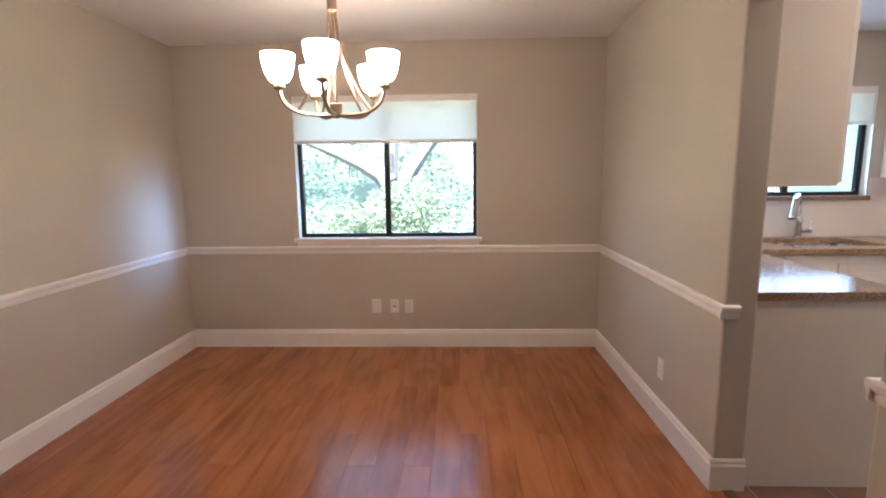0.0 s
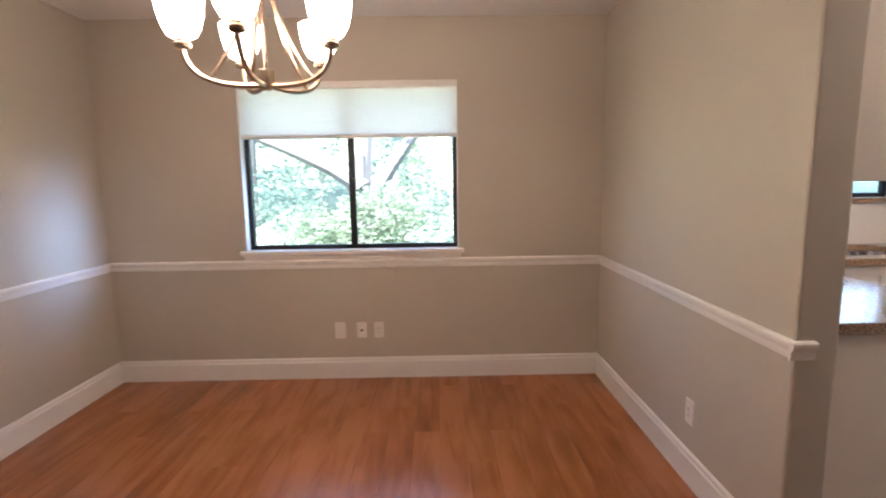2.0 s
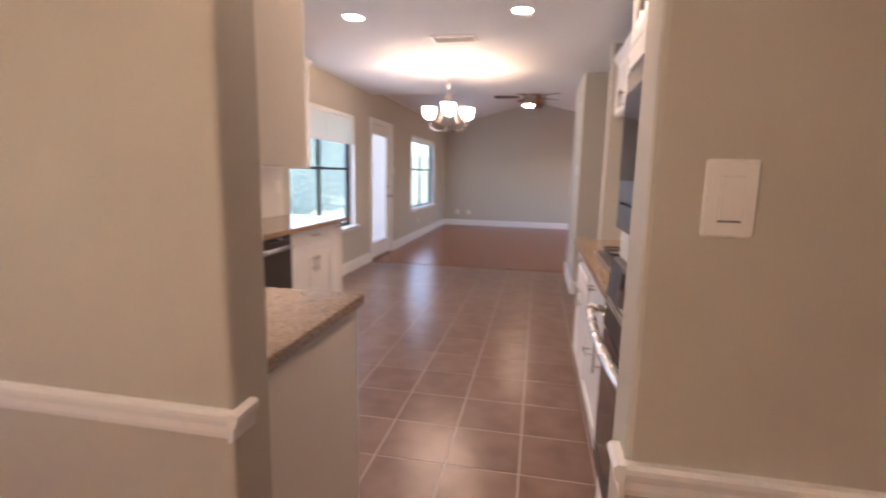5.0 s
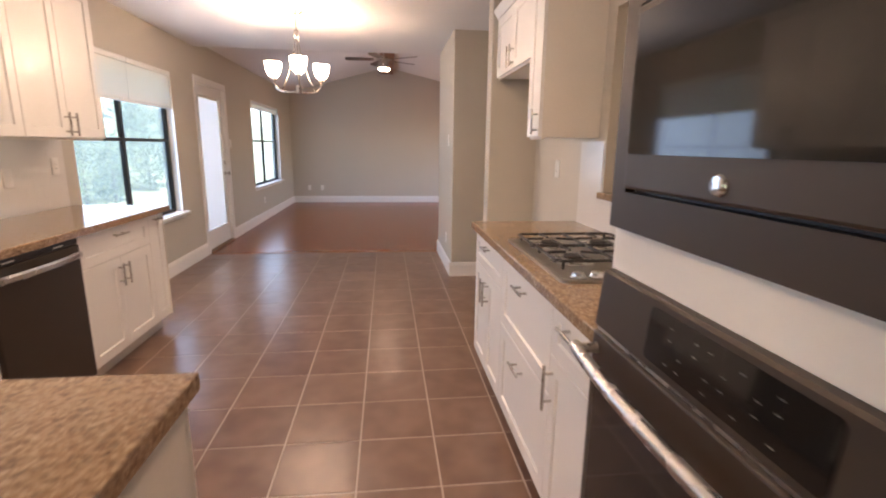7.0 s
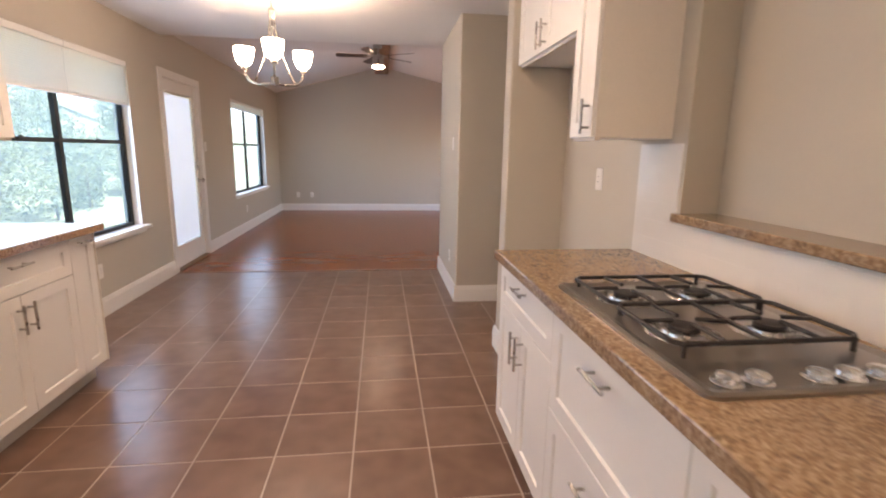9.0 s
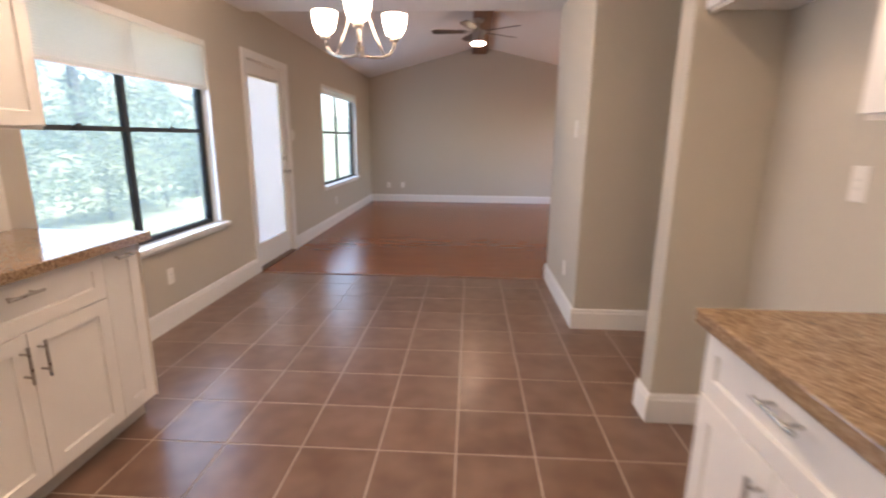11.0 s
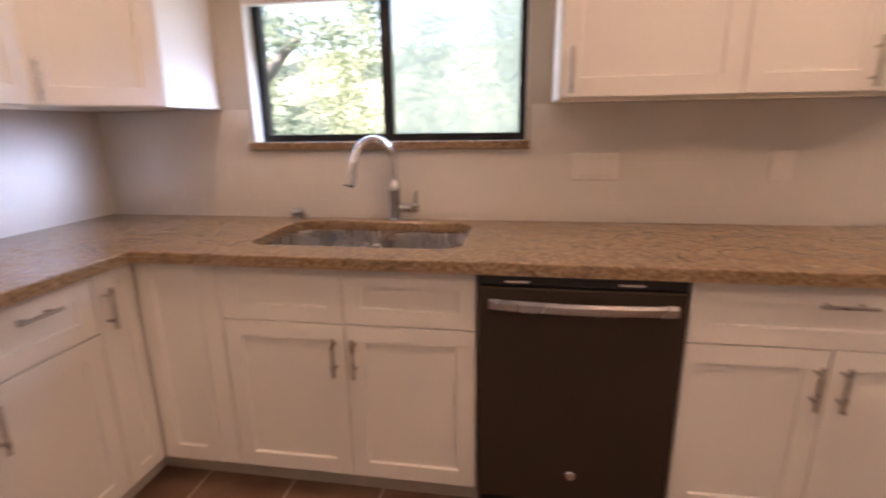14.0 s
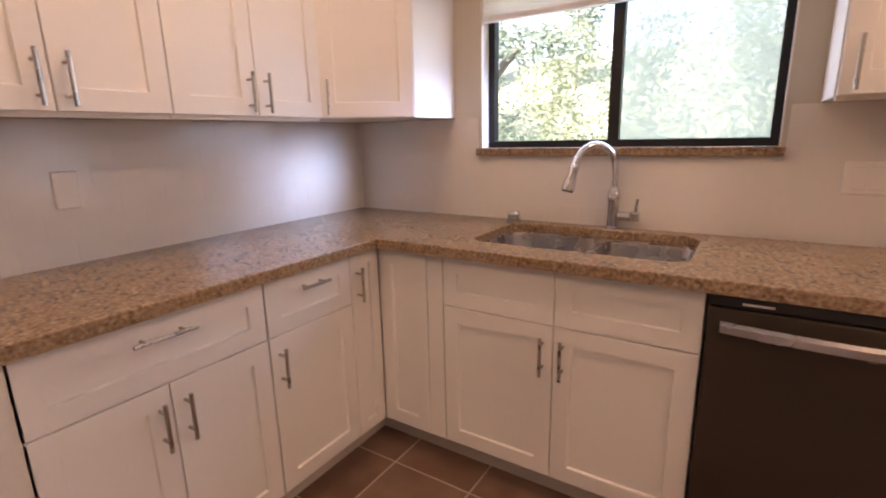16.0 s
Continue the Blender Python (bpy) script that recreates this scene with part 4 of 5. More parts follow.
# ---- wall cabinets ----
UZ0, UZ1, RZ1 = 1.374, 2.27, 2.27
upper_cabinet(pose(2.145, 0, UZ0), 0.535, UZ0, UZ1, [("door", 0, 0.535, 0, UZ1 - UZ0, "lb")], "white shaker wall cabinet with one door", side=[(-0.003, 0.0005, -0.325, 0, 0, UZ1 - UZ0)])
upper_cabinet(pose(2.68, 0, UZ0), 0.737, UZ0, UZ1, [("door", 0, 0.3685, 0, UZ1 - UZ0, "rb"), ("door", 0.3685, 0.737, 0, UZ1 - UZ0, "lb")], "white shaker wall cabinet with two doors")
upper_cabinet(pose(XK, -1.79, UZ0, 0, 0, 90), 0.59, UZ0, UZ1, [("door", 0, 0.295, 0, UZ1 - UZ0, "rb"), ("door", 0.295, 0.59, 0, UZ1 - UZ0, "lb")], "white shaker wall cabinet with two doors", side=[(-0.004, 0.0005, -0.3215, 0, -0.012, UZ1 - UZ0 + 0.0)])
upper_cabinet(pose(XK, -1.20, UZ0, 0, 0, 90), 0.61, UZ0, UZ1, [("door", 0, 0.305, 0, UZ1 - UZ0, "rb"), ("door", 0.305, 0.61, 0, UZ1 - UZ0, "lb")], "white shaker wall cabinet with two doors")
# diagonal corner wall cabinet
cc = thing("corner_wall_cabinet", pose(XK, 0, UZ0), "white shaker diagonal corner wall cabinet", "cabinet", "wall cabinets")
hh = UZ1 - UZ0
foot = [(0.001, 0), (0.615, 0), (0.615, -0.325), (0.325, -0.589), (0.001, -0.589)]
bm = loft(bmesh.new(), [[(x, y, 0) for x, y in foot], [(x, y, hh) for x, y in foot]])
part("body", bm, CAB, cc)
part("crown", loft(bmesh.new(), [[(x + (0.02 if x > 0.3 else 0), y - (0.02 if y < -0.3 else 0), z) for x, y in foot] for z in (hh, hh + 0.06)]), CAB, cc)
dl = math.hypot(0.29, 0.264)
f = part("door", shaker(dl - 0.016, hh - 0.004), CAB, cc)
f.matrix_local = pose(0.325 + 0.006, -0.589 + 0.006, 0.002, 0, 0, 42.3)
p = tagged(new("handle", HANDLES[(False, 0.135)]), "brushed nickel bar handle")
p.parent, p.location = f, (0.032, -0.019, 0.078)
# over the refrigerator alcove and beside the niche
upper_cabinet(pose(3.605, YB, 1.86, 0, 0, 180), 0.914, 1.86, RZ1, [("door", 0, 0.457, 0, RZ1 - 1.86, "rb"), ("door", 0.457, 0.914, 0, RZ1 - 1.86, "lb")], "short white shaker cabinet above the refrigerator alcove", d=0.315)
upper_cabinet(pose(2.69, YB, 1.41, 0, 0, 180), 0.222, 1.41, RZ1, [("door", 0, 0.222, 0, RZ1 - 1.41, "rb")], "narrow tall white shaker wall cabinet beside the niche", side=[(0.2215, 0.225, -0.325, 0, 0, RZ1 - 1.41)])


# ---- outlets and switches ----
def plate(m, w, h, label, kind="outlet", n=1):
    o = thing("wall_" + kind, m, label, kind)
    bm = bmesh.new()
    loft(bm, [[(x, 0, z) for x, z in rounded(-w / 2, w / 2, -h / 2, h / 2, 0.006, 3)], [(x, -0.003, z) for x, z in rounded(-w / 2, w / 2, -h / 2, h / 2, 0.006, 3)], [(x, -0.006, z) for x, z in rounded(-w / 2 + 0.004, w / 2 - 0.004, -h / 2 + 0.004, h / 2 - 0.004, 0.004, 3)]])
    part("plate", bm, PLASTIC, o)
    for i in range(n):
        cx = (i - (n - 1) / 2) * 0.046
        if kind == "switch":
            part("rocker_frame", boxes((cx - 0.0185, cx + 0.0185, -0.0063, -0.005, -0.0385, 0.036)), PLASTIC_EDGE, o)
            part("rocker", boxes((cx - 0.0165, cx + 0.0165, -0.010, -0.005, -0.033, 0.033)), PLASTIC, o)
            if n == 1:
                part("gap", boxes((cx - 0.0165, cx + 0.0165, -0.0065, -0.0055, -0.0365, -0.034)), BLACK, o)
        elif kind == "outlet":
            part("socket", boxes((cx - 0.0165, cx + 0.0165, -0.008, -0.005, -0.033, 0.033)), PLASTIC, o)
            part("slots", boxes((cx - 0.007, cx - 0.005, -0.0085, -0.0078, 0.010, 0.018), (cx + 0.005, cx + 0.007, -0.0085, -0.0078, 0.010, 0.018), (cx - 0.007, cx - 0.005, -0.0085, -0.0078, -0.018, -0.010), (cx + 0.005, cx + 0.007, -0.0085, -0.0078, -0.018, -0.010)), BLACK, o)
        elif kind == "jack":
            part("port", boxes((cx - 0.012, cx + 0.012, -0.0075, -0.005, -0.006, 0.006)), BLACK, o)
    return o


plate(pose(-1.837, 0, 0.35), 0.076, 0.118, "white blank wall plate above the baseboard", "plate")
plate(pose(-1.685, 0, 0.35), 0.070, 0.112, "white data jack plate with dark ports", "jack")
plate(pose(-1.563, 0, 0.35), 0.068, 0.112, "white coaxial outlet plate", "outlet")
plate(pose(XD, -1.268, 0.33, 0, 0, -90), 0.072, 0.118, "white wall outlet below the chair rail")
plate(pose(XL, -2.15, 0.35, 0, 0, 90), 0.072, 0.118, "white wall outlet above the baseboard")
plate(pose(XD, -2.742, 1.322, 0, 0, -90), 0.078, 0.122, "white rocker light switch beside the doorway", "switch")
plate(pose(2.316, -0.0045, 1.132), 0.175, 0.105, "white triple switch plate on the tiles", "switch", 3)
plate(pose(3.41, -0.0045, 1.19), 0.074, 0.115, "white wall outlet on the tiles")
plate(pose(2.982, -0.0045, 1.137), 0.078, 0.115, "white blank wall plate on the tiles", "plate")
plate(pose(XK + 0.0045, -1.39, 1.152, 0, 0, 90), 0.074, 0.118, "white blank wall plate on the tiles", "plate")
plate(pose(4.623, 0, 0.365), 0.072, 0.115, "white wall outlet under the breakfast window")
plate(pose(3.09, YB, 1.213, 0, 0, 180), 0.072, 0.118, "white wall outlet in the refrigerator alcove")
plate(pose(7.20, 0, 1.36), 0.072, 0.115, "white light switch beside the patio door", "switch")
plate(pose(5.09, -2.885, 1.42, 0, 0, 180), 0.072, 0.115, "white light switch on the corner wall", "switch")
plate(pose(5.2, -2.885, 0.345, 0, 0, 180), 0.072, 0.115, "white wall outlet near the floor")
plate(pose(8.95, 0, 0.36), 0.072, 0.115, "white wall outlet near the floor")
plate(pose(XF, -0.375, 0.35, 0, 0, -90), 0.072, 0.115, "white wall outlet on the far wall")
plate(pose(XF, -0.675, 0.35, 0, 0, -90), 0.072, 0.115, "white wall outlet on the far wall")


# ---- chandeliers ----
def chandelier(m, drop, metal, label, reach, spin=0.0, n=5, glass=None):
    """Five opal bell shades on curved arms; m is the foot of the hub, drop the height to the ceiling."""
    c = thing("chandelier", m, label, "chandelier", "chandeliers")
    bm = bmesh.new()
    lathe(bm, [(0.012, -0.012), (0.026, 0.0), (0.028, 0.05), (0.012, 0.056)])
    part("hub", bm, metal, c, "", True)
    bm = bmesh.new()
    lathe(bm, [(0.012, 0.44), (0.022, 0.45), (0.022, 0.50), (0.010, 0.51)])
    part("collar", bm, metal, c, "", True)
    part("stem", tube(bmesh.new(), [(0, 0, 0.05), (0, 0, drop - 0.02)], 0.006, 8), metal, c, "", True)
    bm = bmesh.new()
    lathe(bm, [(0.065, drop), (0.065, drop - 0.008), (0.045, drop - 0.025), (0.012, drop - 0.035)])
    part("canopy", bm, metal, c, "", True)
    R0 = reach
    arm = None
    for i in range(n):
        a = 2 * math.pi * i / n + spin
        if arm is None:
            bm = tube(bmesh.new(), bezier((0.02, 0, 0.004), (0.16, 0, -0.012), (R0, 0, 0.02), (R0, 0, 0.11), 14), 0.0085, 8)
            arm_me = mesh_of("arm", bm, metal, True)
            bm = tube(bmesh.new(), bezier((0.014, 0, 0.46), (0.03, 0, 0.26), (0.085, 0, 0.12), (reach * 0.72, 0, 0.014), 12), 0.006, 8)
            rod_me = mesh_of("rod", bm, metal, True)
            bm = lathe(bmesh.new(), [(0.012, 0.100), (0.024, 0.105), (0.026, 0.117), (0.020, 0.121), (0.020, 0.133)], (R0, 0, 0), 16)
            cup_me = mesh_of("cup", bm, metal, True)
            prof = [(0.022, 0.131), (0.042, 0.142), (0.056, 0.168), (0.066, 0.206), (0.0705, 0.252), (0.0675, 0.252), (0.063, 0.206), (0.053, 0.171), (0.040, 0.147), (0.020, 0.137)]
            sh_me = mesh_of("shade", lathe(bmesh.new(), prof, (R0, 0, 0), 24), glass or SHADE_GLASS, True)
            arm = True
        for nm, me in (("arm", arm_me), ("rod", rod_me), ("cup", cup_me), ("shade", sh_me)):
            o = new(nm, me)
            o.parent = c
            o.matrix_local = pose(0, 0, 0, 0, 0, math.degrees(a))
            if nm == "shade":
                tagged(o, "lit white opal glass bell shade")
    return c


chandelier(pose(-1.69, -1.66, 1.70), H - 1.70, BRONZE, "antique nickel chandelier with five lit opal shades", 0.24, radians(-88))
chandelier(pose(4.35, -1.47, 1.80), H - 1.80, NICKEL, "brushed nickel chandelier with three lit opal shades", 0.235, radians(191), 3, SHADE_GLASS_KITCHEN)


# ---- ceiling fan ----
def ceiling_fan():
    z = RZ - 0.15
    f = thing("ceiling_fan", pose(8.8, RY + 0.06, z), "dark bladed ceiling fan with lit lamp under a beam", "ceiling fan")
    part("canopy", lathe(bmesh.new(), [(0.07, 0), (0.065, -0.04), (0.018, -0.055)]), NICKEL, f, "", True)
    part("downrod", tube(bmesh.new(), [(0, 0, -0.04), (0, 0, -0.15)], 0.013, 10), NICKEL, f, "", True)
    part("motor", lathe(bmesh.new(), [(0.03, -0.13), (0.085, -0.15), (0.09, -0.24), (0.085, -0.28)]), NICKEL, f, "", True)
    part("light_kit", lathe(bmesh.new(), [(0.088, -0.28), (0.10, -0.29), (0.10, -0.315)]), NICKEL, f, "", True)
    part("lens", lathe(bmesh.new(), [(0.096, -0.3155), (0.09, -0.335), (0.06, -0.35), (0.02, -0.355)]), FAN_LENS, f, "lit frosted glass lens", True)
    bm = bmesh.new()
    pts = [(0.17, -0.05), (0.60, -0.068), (0.66, -0.05), (0.66, 0.05), (0.60, 0.068), (0.17, 0.05)]
    loft(bm, [[(x, y, -0.004) for x, y in pts], [(x, y, 0.004) for x, y in pts]])
    bm.transform(pose(0, 0, -0.17, 12))
    me = mesh_of("blade", bm, BLADE)
    iron = mesh_of("blade_iron", boxes((0.08, 0.22, -0.018, 0.018, -0.178, -0.168)), NICKEL)
    for i in range(5):
        b = new("blade", me)
        b.parent, b.matrix_local = f, pose(0, 0, 0, 0, 0, 72 * i + 18)
        k = new("blade_iron", iron)
        k.parent = b
    return f


ceiling_fan()


# ---- recessed lights and vent ----
def downlight(x, y):
    d = thing("recessed_downlight", pose(x, y, H), "round white recessed downlight, switched on", "ceiling light", "recessed downlights")
    part("trim_ring", lathe(bmesh.new(), [(0.062, -0.001), (0.088, -0.003), (0.092, -0.0005), (0.092, 0.0), (0.062, 0.0)], cap0=False, cap1=False), TRIM, d, "", True)
    part("lens", lathe(bmesh.new(), [(0.0625, -0.0005), (0.0625, -0.002)]), CAN_LENS, d, "lit frosted lens", True)


for x, y in ((1.0, -1.12), (0.98, -2.45), (2.70, -1.06), (2.70, -2.28)):
    downlight(x, y)
v = thing("ceiling_vent", pose(3.33, -1.70, H), "white metal ceiling air vent with louvres", "air vent")
part("frame", boxes((-0.10, 0.10, -0.19, -0.165, -0.012, 0), (-0.10, 0.10, 0.165, 0.19, -0.012, 0), (-0.10, -0.078, -0.165, 0.165, -0.012, 0), (0.078, 0.10, -0.165, 0.165, -0.012, 0)), TRIM, v)
part("backing", boxes((-0.078, 0.078, -0.165, 0.165, -0.002, -0.0005)), BLACK, v)
me = mesh_of("slat", boxes((-0.006, 0.006, -0.164, 0.164, -0.001, 0.001)), TRIM)
for i in range(9):
    s = new("slat", me)
    s.parent, s.matrix_local = v, pose(-0.066 + 0.0165 * i, 0, -0.007, 0, -40, 0)


# ---- outdoors ----
bm = bmesh.new()
xs = [-150, -40, -20, -10, -5, 0, 5, 10, 15, 20, 30, 45, 150]
rows = [(WT + 0.01, -0.40), (3.0, -0.38), (6.0, -0.20), (9.0, 0.7), (13.0, 2.4), (18.0, 4.2), (24.0, 5.0), (60.0, 5.2), (260.0, 5.2)]
grid = [[bm.verts.new((x, y, z + (0.25 * noise.noise(Vector((x * 0.3, y * 0.3, 0))) if 3.5 < y < 30 else 0))) for x in xs] for y, z in rows]
for ra, rb in zip(grid, grid[1:]):
    for i in range(len(xs) - 1):
        bm.faces.new((ra[i], ra[i + 1], rb[i + 1], rb[i]))
setting("ground", bm, LAWN, "pale sunlit dry grass bank behind the house", "ground", True)


def leaves(bm, centre, radii, n, size, rng):
    """Folded small leaves on the outer part of an uneven crown."""
    for _ in range(n):
        d = Vector((rng.gauss(0, 1), rng.gauss(0, 1), rng.gauss(0, 1))).normalized()
        k = 1 + 0.35 * noise.noise(d * 2.3 + Vector(centre))
        r = k * rng.uniform(0.45, 1.0)
        p = Vector(centre) + Vector((d.x * radii[0], d.y * radii[1], d.z * radii[2])) * r
        s = size * rng.uniform(0.6, 1.4)
        u = Vector((rng.gauss(0, 1), rng.gauss(0, 1), rng.gauss(0, 0.6))).normalized()
        w = u.cross(Vector((rng.gauss(0, 1), rng.gauss(0, 1), rng.gauss(0, 1)))).normalized()
        q = u.cross(w) * 0.18
        a, b, c, e = p - u * s, p + w * s * 0.36 + q * s, p + u * s, p - w * s * 0.36 + q * s
        vs = [bm.verts.new(x) for x in (a, b, c, e)]
        bm.faces.new(vs[:3])
        bm.faces.new((vs[0], vs[2], vs[3]))


def tree(name, at, trunk_h, trunk_r, clumps, n, size, mat, label, cat, seed, lean=(0, 0), limb=0.45):
    rng = random.Random(seed)
    t = thing(name, pose(*at), label, cat)
    bm = tube(bmesh.new(), [(lean[0] * k * k, lean[1] * k * k, trunk_h * k) for k in (0, 0.15, 0.4, 0.7, 1.0)], [trunk_r * 1.35, trunk_r, trunk_r * 0.85, trunk_r * 0.7, trunk_r * 0.45], 12)
    for (cx, cy, cz), _ in clumps:
        k = rng.uniform(0.35, 0.85)
        s = (lean[0] * k * k, lean[1] * k * k, trunk_h * k)
        tube(bm, bezier(s, (s[0], s[1], s[2] + 0.3), (cx * 0.7, cy * 0.7, cz - 0.3), (cx, cy, cz), 6), [trunk_r * limb * (1 - 0.13 * i) for i in range(7)], 7)
    part("trunk", bm, BARK, t, "", True)
    bm = bmesh.new()
    for c, r in clumps:
        leaves(bm, c, r, n, size, rng)
    part("crown", bm, mat, t)
    return t


def ground_z(y):
    """Height of the bank, a little under its surface."""
    return float(np.interp(y, [r[0] for r in rows], [r[1] for r in rows])) - 0.12


def shrub_row(x0, x1, y, step, h, n, seed0, mat, size=0.062):
    rng = random.Random(seed0)
    x, i = x0, 0
    while x < x1:
        hh = h * rng.uniform(0.75, 1.25)
        cl = [((rng.uniform(-0.5, 0.5), rng.uniform(-0.4, 0.4), hh * (0.32 + 0.22 * k)), (rng.uniform(0.6, 0.95), rng.uniform(0.5, 0.8), hh * 0.26)) for k in range(3)]
        yy = y + rng.uniform(-0.6, 0.6)
        tree("garden_shrub", (x, yy, ground_z(yy)), hh * 0.5, 0.03, cl, n, size, mat if i % 3 else LEAF_B, "loose leafy green garden shrub in sunlight", "shrub", seed0 * 50 + i)
        x += step * rng.uniform(0.8, 1.2)
        i += 1


shrub_row(-5.5, 25.0, 5.2, 1.7, 2.3, 800, 3, LEAF_A, 0.05)
shrub_row(-8.0, 32.0, 8.6, 2.3, 3.6, 850, 4, LEAF_A)
shrub_row(-22.0, 42.0, 14.0, 4.2, 6.0, 800, 5, LEAF_A, 0.09)
for i, (x, y, h, ln) in enumerate(((4.4, 10.4, 5.5, (-0.5, 0.3)), (6.0, 7.6, 5.5, (0.4, 0)), (10.5, 6.8, 5.2, (-0.3, 0.2)), (-5.5, 8.0, 5.5, (0.4, 0)), (15.0, 9.0, 6.0, (-0.4, 0)))):
    rng = random.Random(90 + i)
    cl = [((rng.uniform(-1.8, 1.8), rng.uniform(-1.3, 1.3), h * rng.uniform(0.6, 1.15)), (rng.uniform(0.9, 1.5), rng.uniform(0.8, 1.2), rng.uniform(0.6, 1.0))) for _ in range(7)]
    tree("garden_tree", (x, y, ground_z(y)), h, 0.16, cl, 900, 0.075, LEAF_B if i % 2 else LEAF_A, "leaning green garden tree with forked grey trunk", "tree", 200 + i, ln)


# forked tree and low shrub outside the dining window
tree("forked_tree", (-2.42, 4.6, ground_z(4.6)), 2.25, 0.17, [((-2.3, 0.1, 2.85), (0.8, 0.7, 0.35)), ((1.3, 0.5, 3.0), (0.9, 0.7, 0.3)), ((0.3, 0.5, 4.3), (1.6, 1.2, 0.8))], 900, 0.06, LEAF_A, "grey forked garden tree behind low shrubs", "tree", 311, (0.05, 0), 1.15)
tree("garden_shrub", (-2.2, 3.7, ground_z(3.7)), 0.9, 0.03, [((0, 0, 0.9), (0.8, 0.5, 0.45)), ((0.3, 0, 1.45), (0.7, 0.5, 0.4)), ((-0.7, 0.1, 1.1), (0.5, 0.5, 0.4))], 1500, 0.05, LEAF_B, "loose leafy green garden shrub in sunlight", "shrub", 312)


# ---- pieces of walls and floors ----
def course(parent, frame_m, u0, u1, v0, v1, holes, tw, th, gap, thick, mat, name):
    """Running-bond tiles on a wall: u along it, v up it, cut to the area and round the holes."""
    cache = {}
    row, v = 0, v0
    while v < v1 - 0.01:
        vt = min(v + th, v1)
        u = u0 - (tw / 2 if row % 2 else 0)
        while u < u1:
            a, b = max(u, u0), min(u + tw, u1)
            segs = [(a, b)]
            for ha, hb, va, vb in holes:
                if va < (v + vt) / 2 < vb:
                    segs = [s for p, q in segs for s in ((p, min(q, ha)), (max(p, hb), q)) if s[1] - s[0] > 0.012]
            for p, q in segs:
                if q - p < 0.012:
                    continue
                key = (round(q - p, 4), round(vt - v, 4))
                if key not in cache:
                    w, h, e = key[0] - gap, key[1] - gap, 0.0002
                    lp = lambda i, y: [(-w / 2 + i, y, -h / 2 + i), (w / 2 - i, y, -h / 2 + i), (w / 2 - i, y, h / 2 - i), (-w / 2 + i, y, h / 2 - i)]
                    cache[key] = mesh_of(name, loft(bmesh.new(), [lp(0, 0), lp(0, -thick + e), lp(e, -thick)]), mat)
                o = new(name, cache[key])
                o.parent = parent
                o.matrix_local = frame_m @ pose((p + q) / 2, 0, (v + vt) / 2)
            u += tw
        v += th
        row += 1


SPL = 1.371
bs = setting("backsplash_sink", boxes((XK, 3.514, -0.003, 0, CT1 - 0.01, OPEN[1][2] - 0.03), (XK, OPEN[1][0] - 0.016, -0.003, 0, OPEN[1][2] - 0.03, SPL), (OPEN[1][1] + 0.016, 3.514, -0.003, 0, OPEN[1][2] - 0.03, SPL)), WALL_GROUT, "glossy white subway tile backsplash", "backsplash")
course(bs, pose(0, -0.003, 0), XK + 0.01, 3.514, CT1, SPL, [(OPEN[1][0] - 0.016, OPEN[1][1] + 0.016, OPEN[1][2] - 0.03, 3)], 0.152, 0.0778, 0.0006, 0.0007, WALL_TILE, "tile")
bs = setting("backsplash_side", boxes((XK, XK + 0.003, -1.845, -0.003, CT1 - 0.01, SPL)), WALL_GROUT, "glossy white subway tile backsplash", "backsplash")
course(bs, pose(XK + 0.003, 0, 0, 0, 0, 90), -1.845, -0.01, CT1, SPL, [], 0.152, 0.0778, 0.0006, 0.0007, WALL_TILE, "tile")
bs = setting("backsplash_cooktop", boxes((TX1 + 0.002, 2.69, YB, YB + 0.003, CT1 - 0.01, NZ0 - 0.032), (TX1 + 0.002, NX0 - 0.02, YB, YB + 0.003, NZ0 - 0.032, SPL + 0.02), (NX1 + 0.02, 2.69, YB, YB + 0.003, NZ0 - 0.032, SPL + 0.02)), WALL_GROUT, "glossy white subway tile backsplash", "backsplash")
course(bs, pose(0, YB + 0.003, 0, 0, 0, 180), -2.69, -TX1 - 0.002, CT1, SPL + 0.02, [(-NX1 - 0.02, -NX0 + 0.02, NZ0 - 0.032, 3)], 0.152, 0.0778, 0.0006, 0.0007, WALL_TILE, "tile")


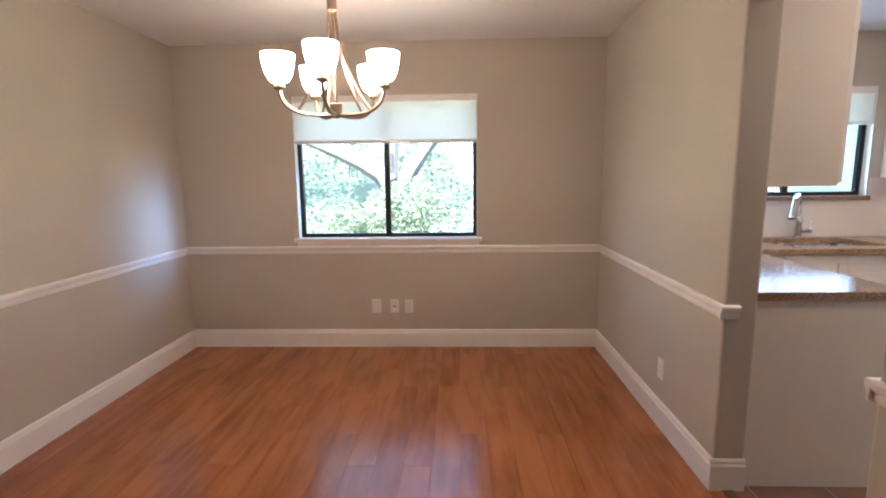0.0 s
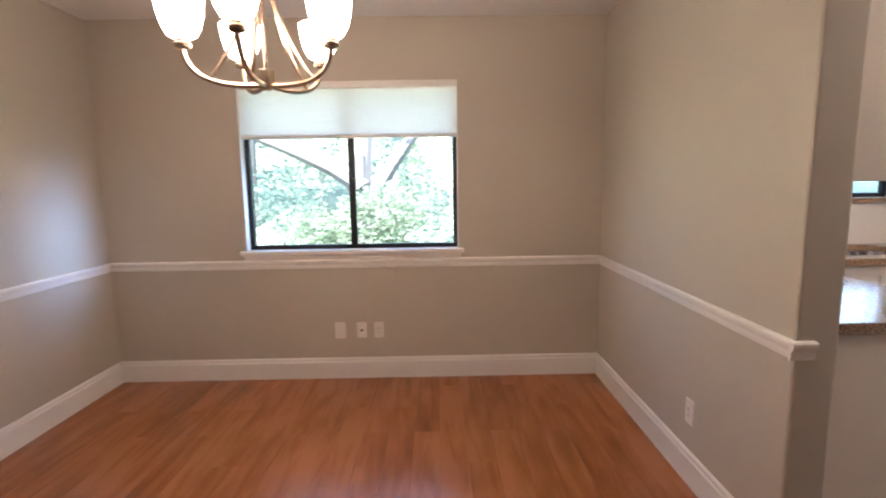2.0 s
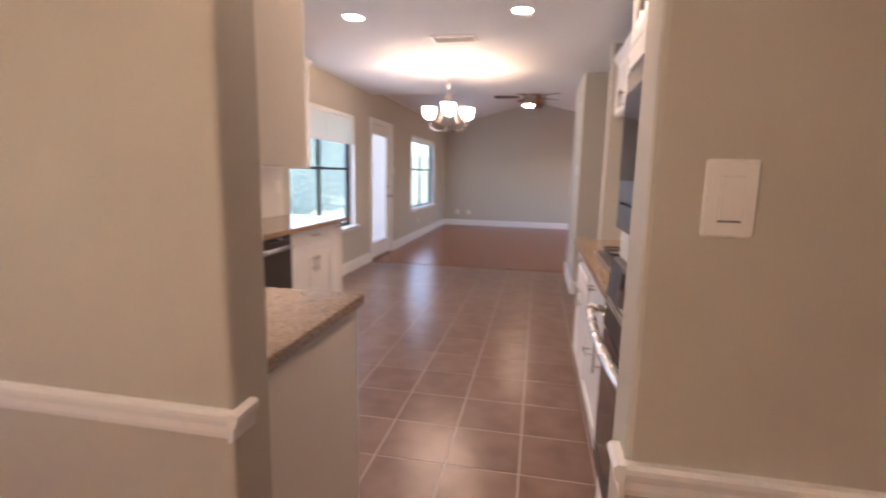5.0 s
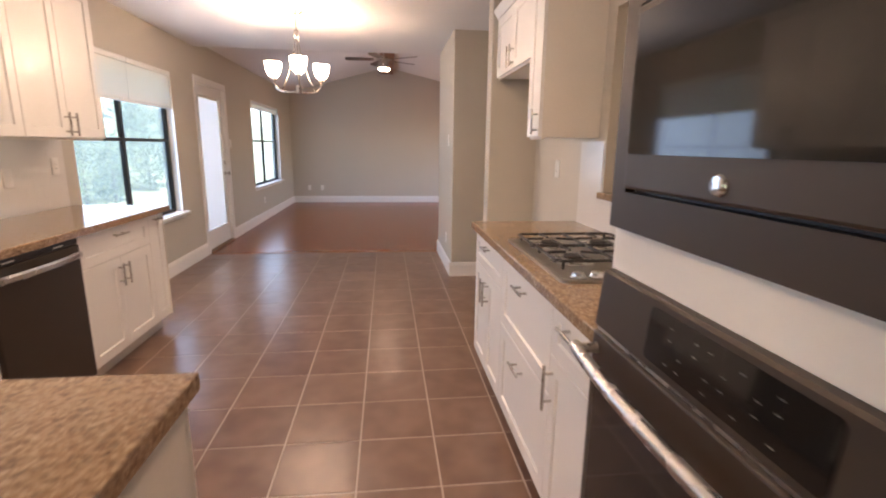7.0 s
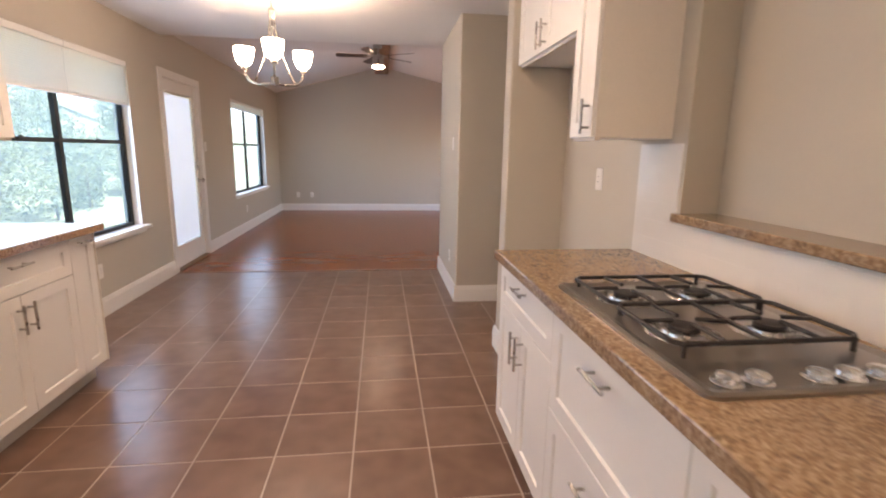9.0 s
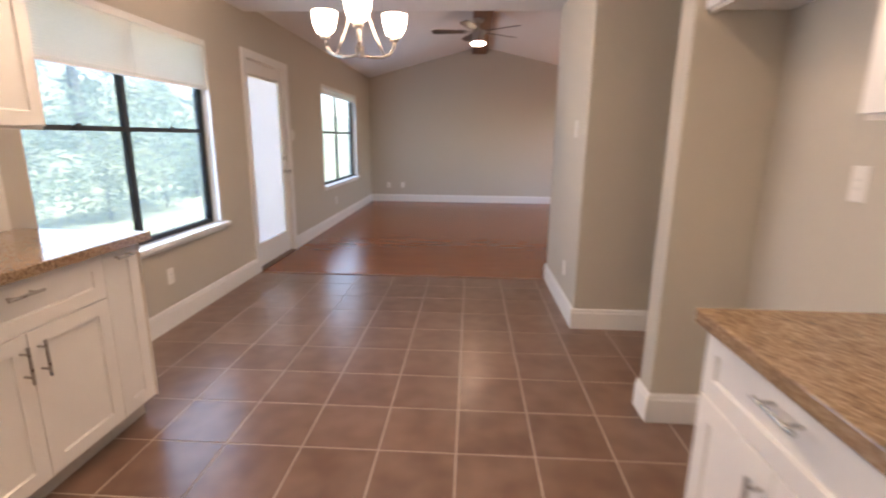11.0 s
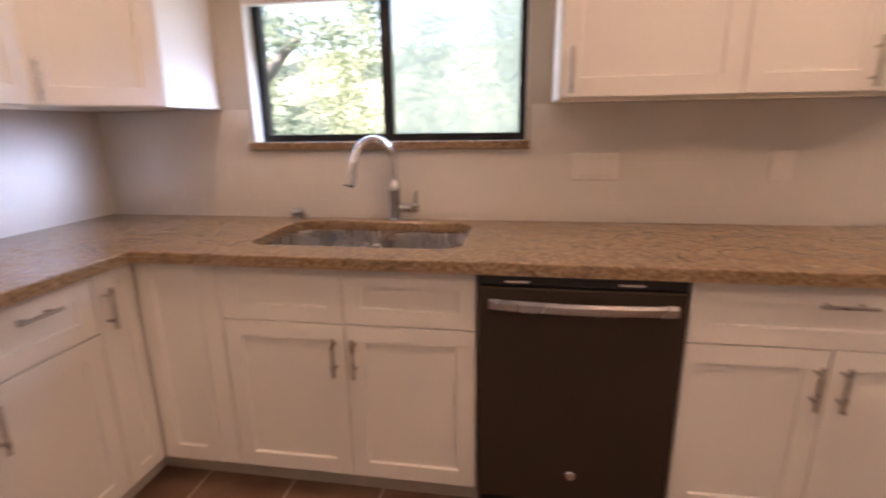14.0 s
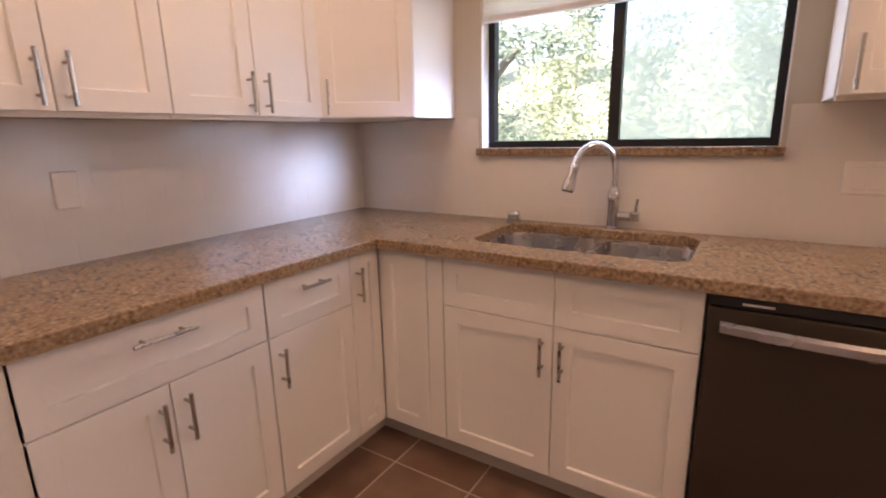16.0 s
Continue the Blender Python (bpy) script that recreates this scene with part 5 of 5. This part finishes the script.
def pieces(parent, cells, top, thick, gap, bev, mat, name):
    cache = {}
    for x0, x1, y0, y1 in cells:
        key = (round(x1 - x0, 3), round(y1 - y0, 3))
        if key not in cache:
            w, h = key[0] / 2 - gap / 2, key[1] / 2 - gap / 2
            lp = lambda i, z: [(-w + i, -h + i, z), (w - i, -h + i, z), (w - i, h - i, z), (-w + i, h - i, z)]
            cache[key] = mesh_of(name, loft(bmesh.new(), [lp(0, -thick), lp(0, -bev), lp(bev, 0)], False), mat)
        o = new(name, cache[key])
        o.parent = parent
        o.location = ((x0 + x1) / 2, (y0 + y1) / 2, top)


def planks(x0, x1, y0, y1, w, length, seed):
    rng, cells, x = random.Random(seed), [], x0
    while x < x1 - 0.005:
        xe = min(x + w, x1)
        y = y0 - rng.choice((0.15, 0.4, 0.65, 0.9)) * length
        while y < y1:
            a, b = max(y, y0), min(y + length, y1)
            if b - a > 0.02:
                cells.append((x, xe, a, b))
            y += length
        x = xe
    return cells


# laminate planks
pieces(floor_dining, planks(XL, XD + 0.045, YS, 0, 0.142, 1.22, 5), 0.0, 0.0035, 0.0008, 0.0007, PLANK, "plank")
pieces(floor_living, planks(XW + 0.025, XF, -5.2, 0, 0.19, 1.30, 6), 0.0, 0.0035, 0.0003, 0.0002, PLANK_LIVING, "plank")
# kitchen tiles
TX, TY, TX0, TY0 = 0.346, 0.344, 2.945, -2.083
xs = sorted({XD + 0.095, XW - 0.025} | {TX0 + TX * i for i in range(-12, 12) if XD + 0.1 < TX0 + TX * i < XW - 0.03})
ys = sorted({-5.0, 0.0} | {TY0 + TY * i for i in range(-12, 12) if -4.99 < TY0 + TY * i < -0.005})
cells = []
for a, b in zip(xs, xs[1:]):
    for c0, c1 in zip(ys, ys[1:]):
        if b > 3.61 and c0 < -3.5 and not (a > 3.3 and b < 5.0):
            continue
        if b <= 3.61 and c1 < YB - 0.1:
            continue
        cells.append((a, b, c0, c1))
pieces(floor_kitchen, cells, 0.0, 0.0045, 0.008, 0.001, SLATE_TILE, "tile")
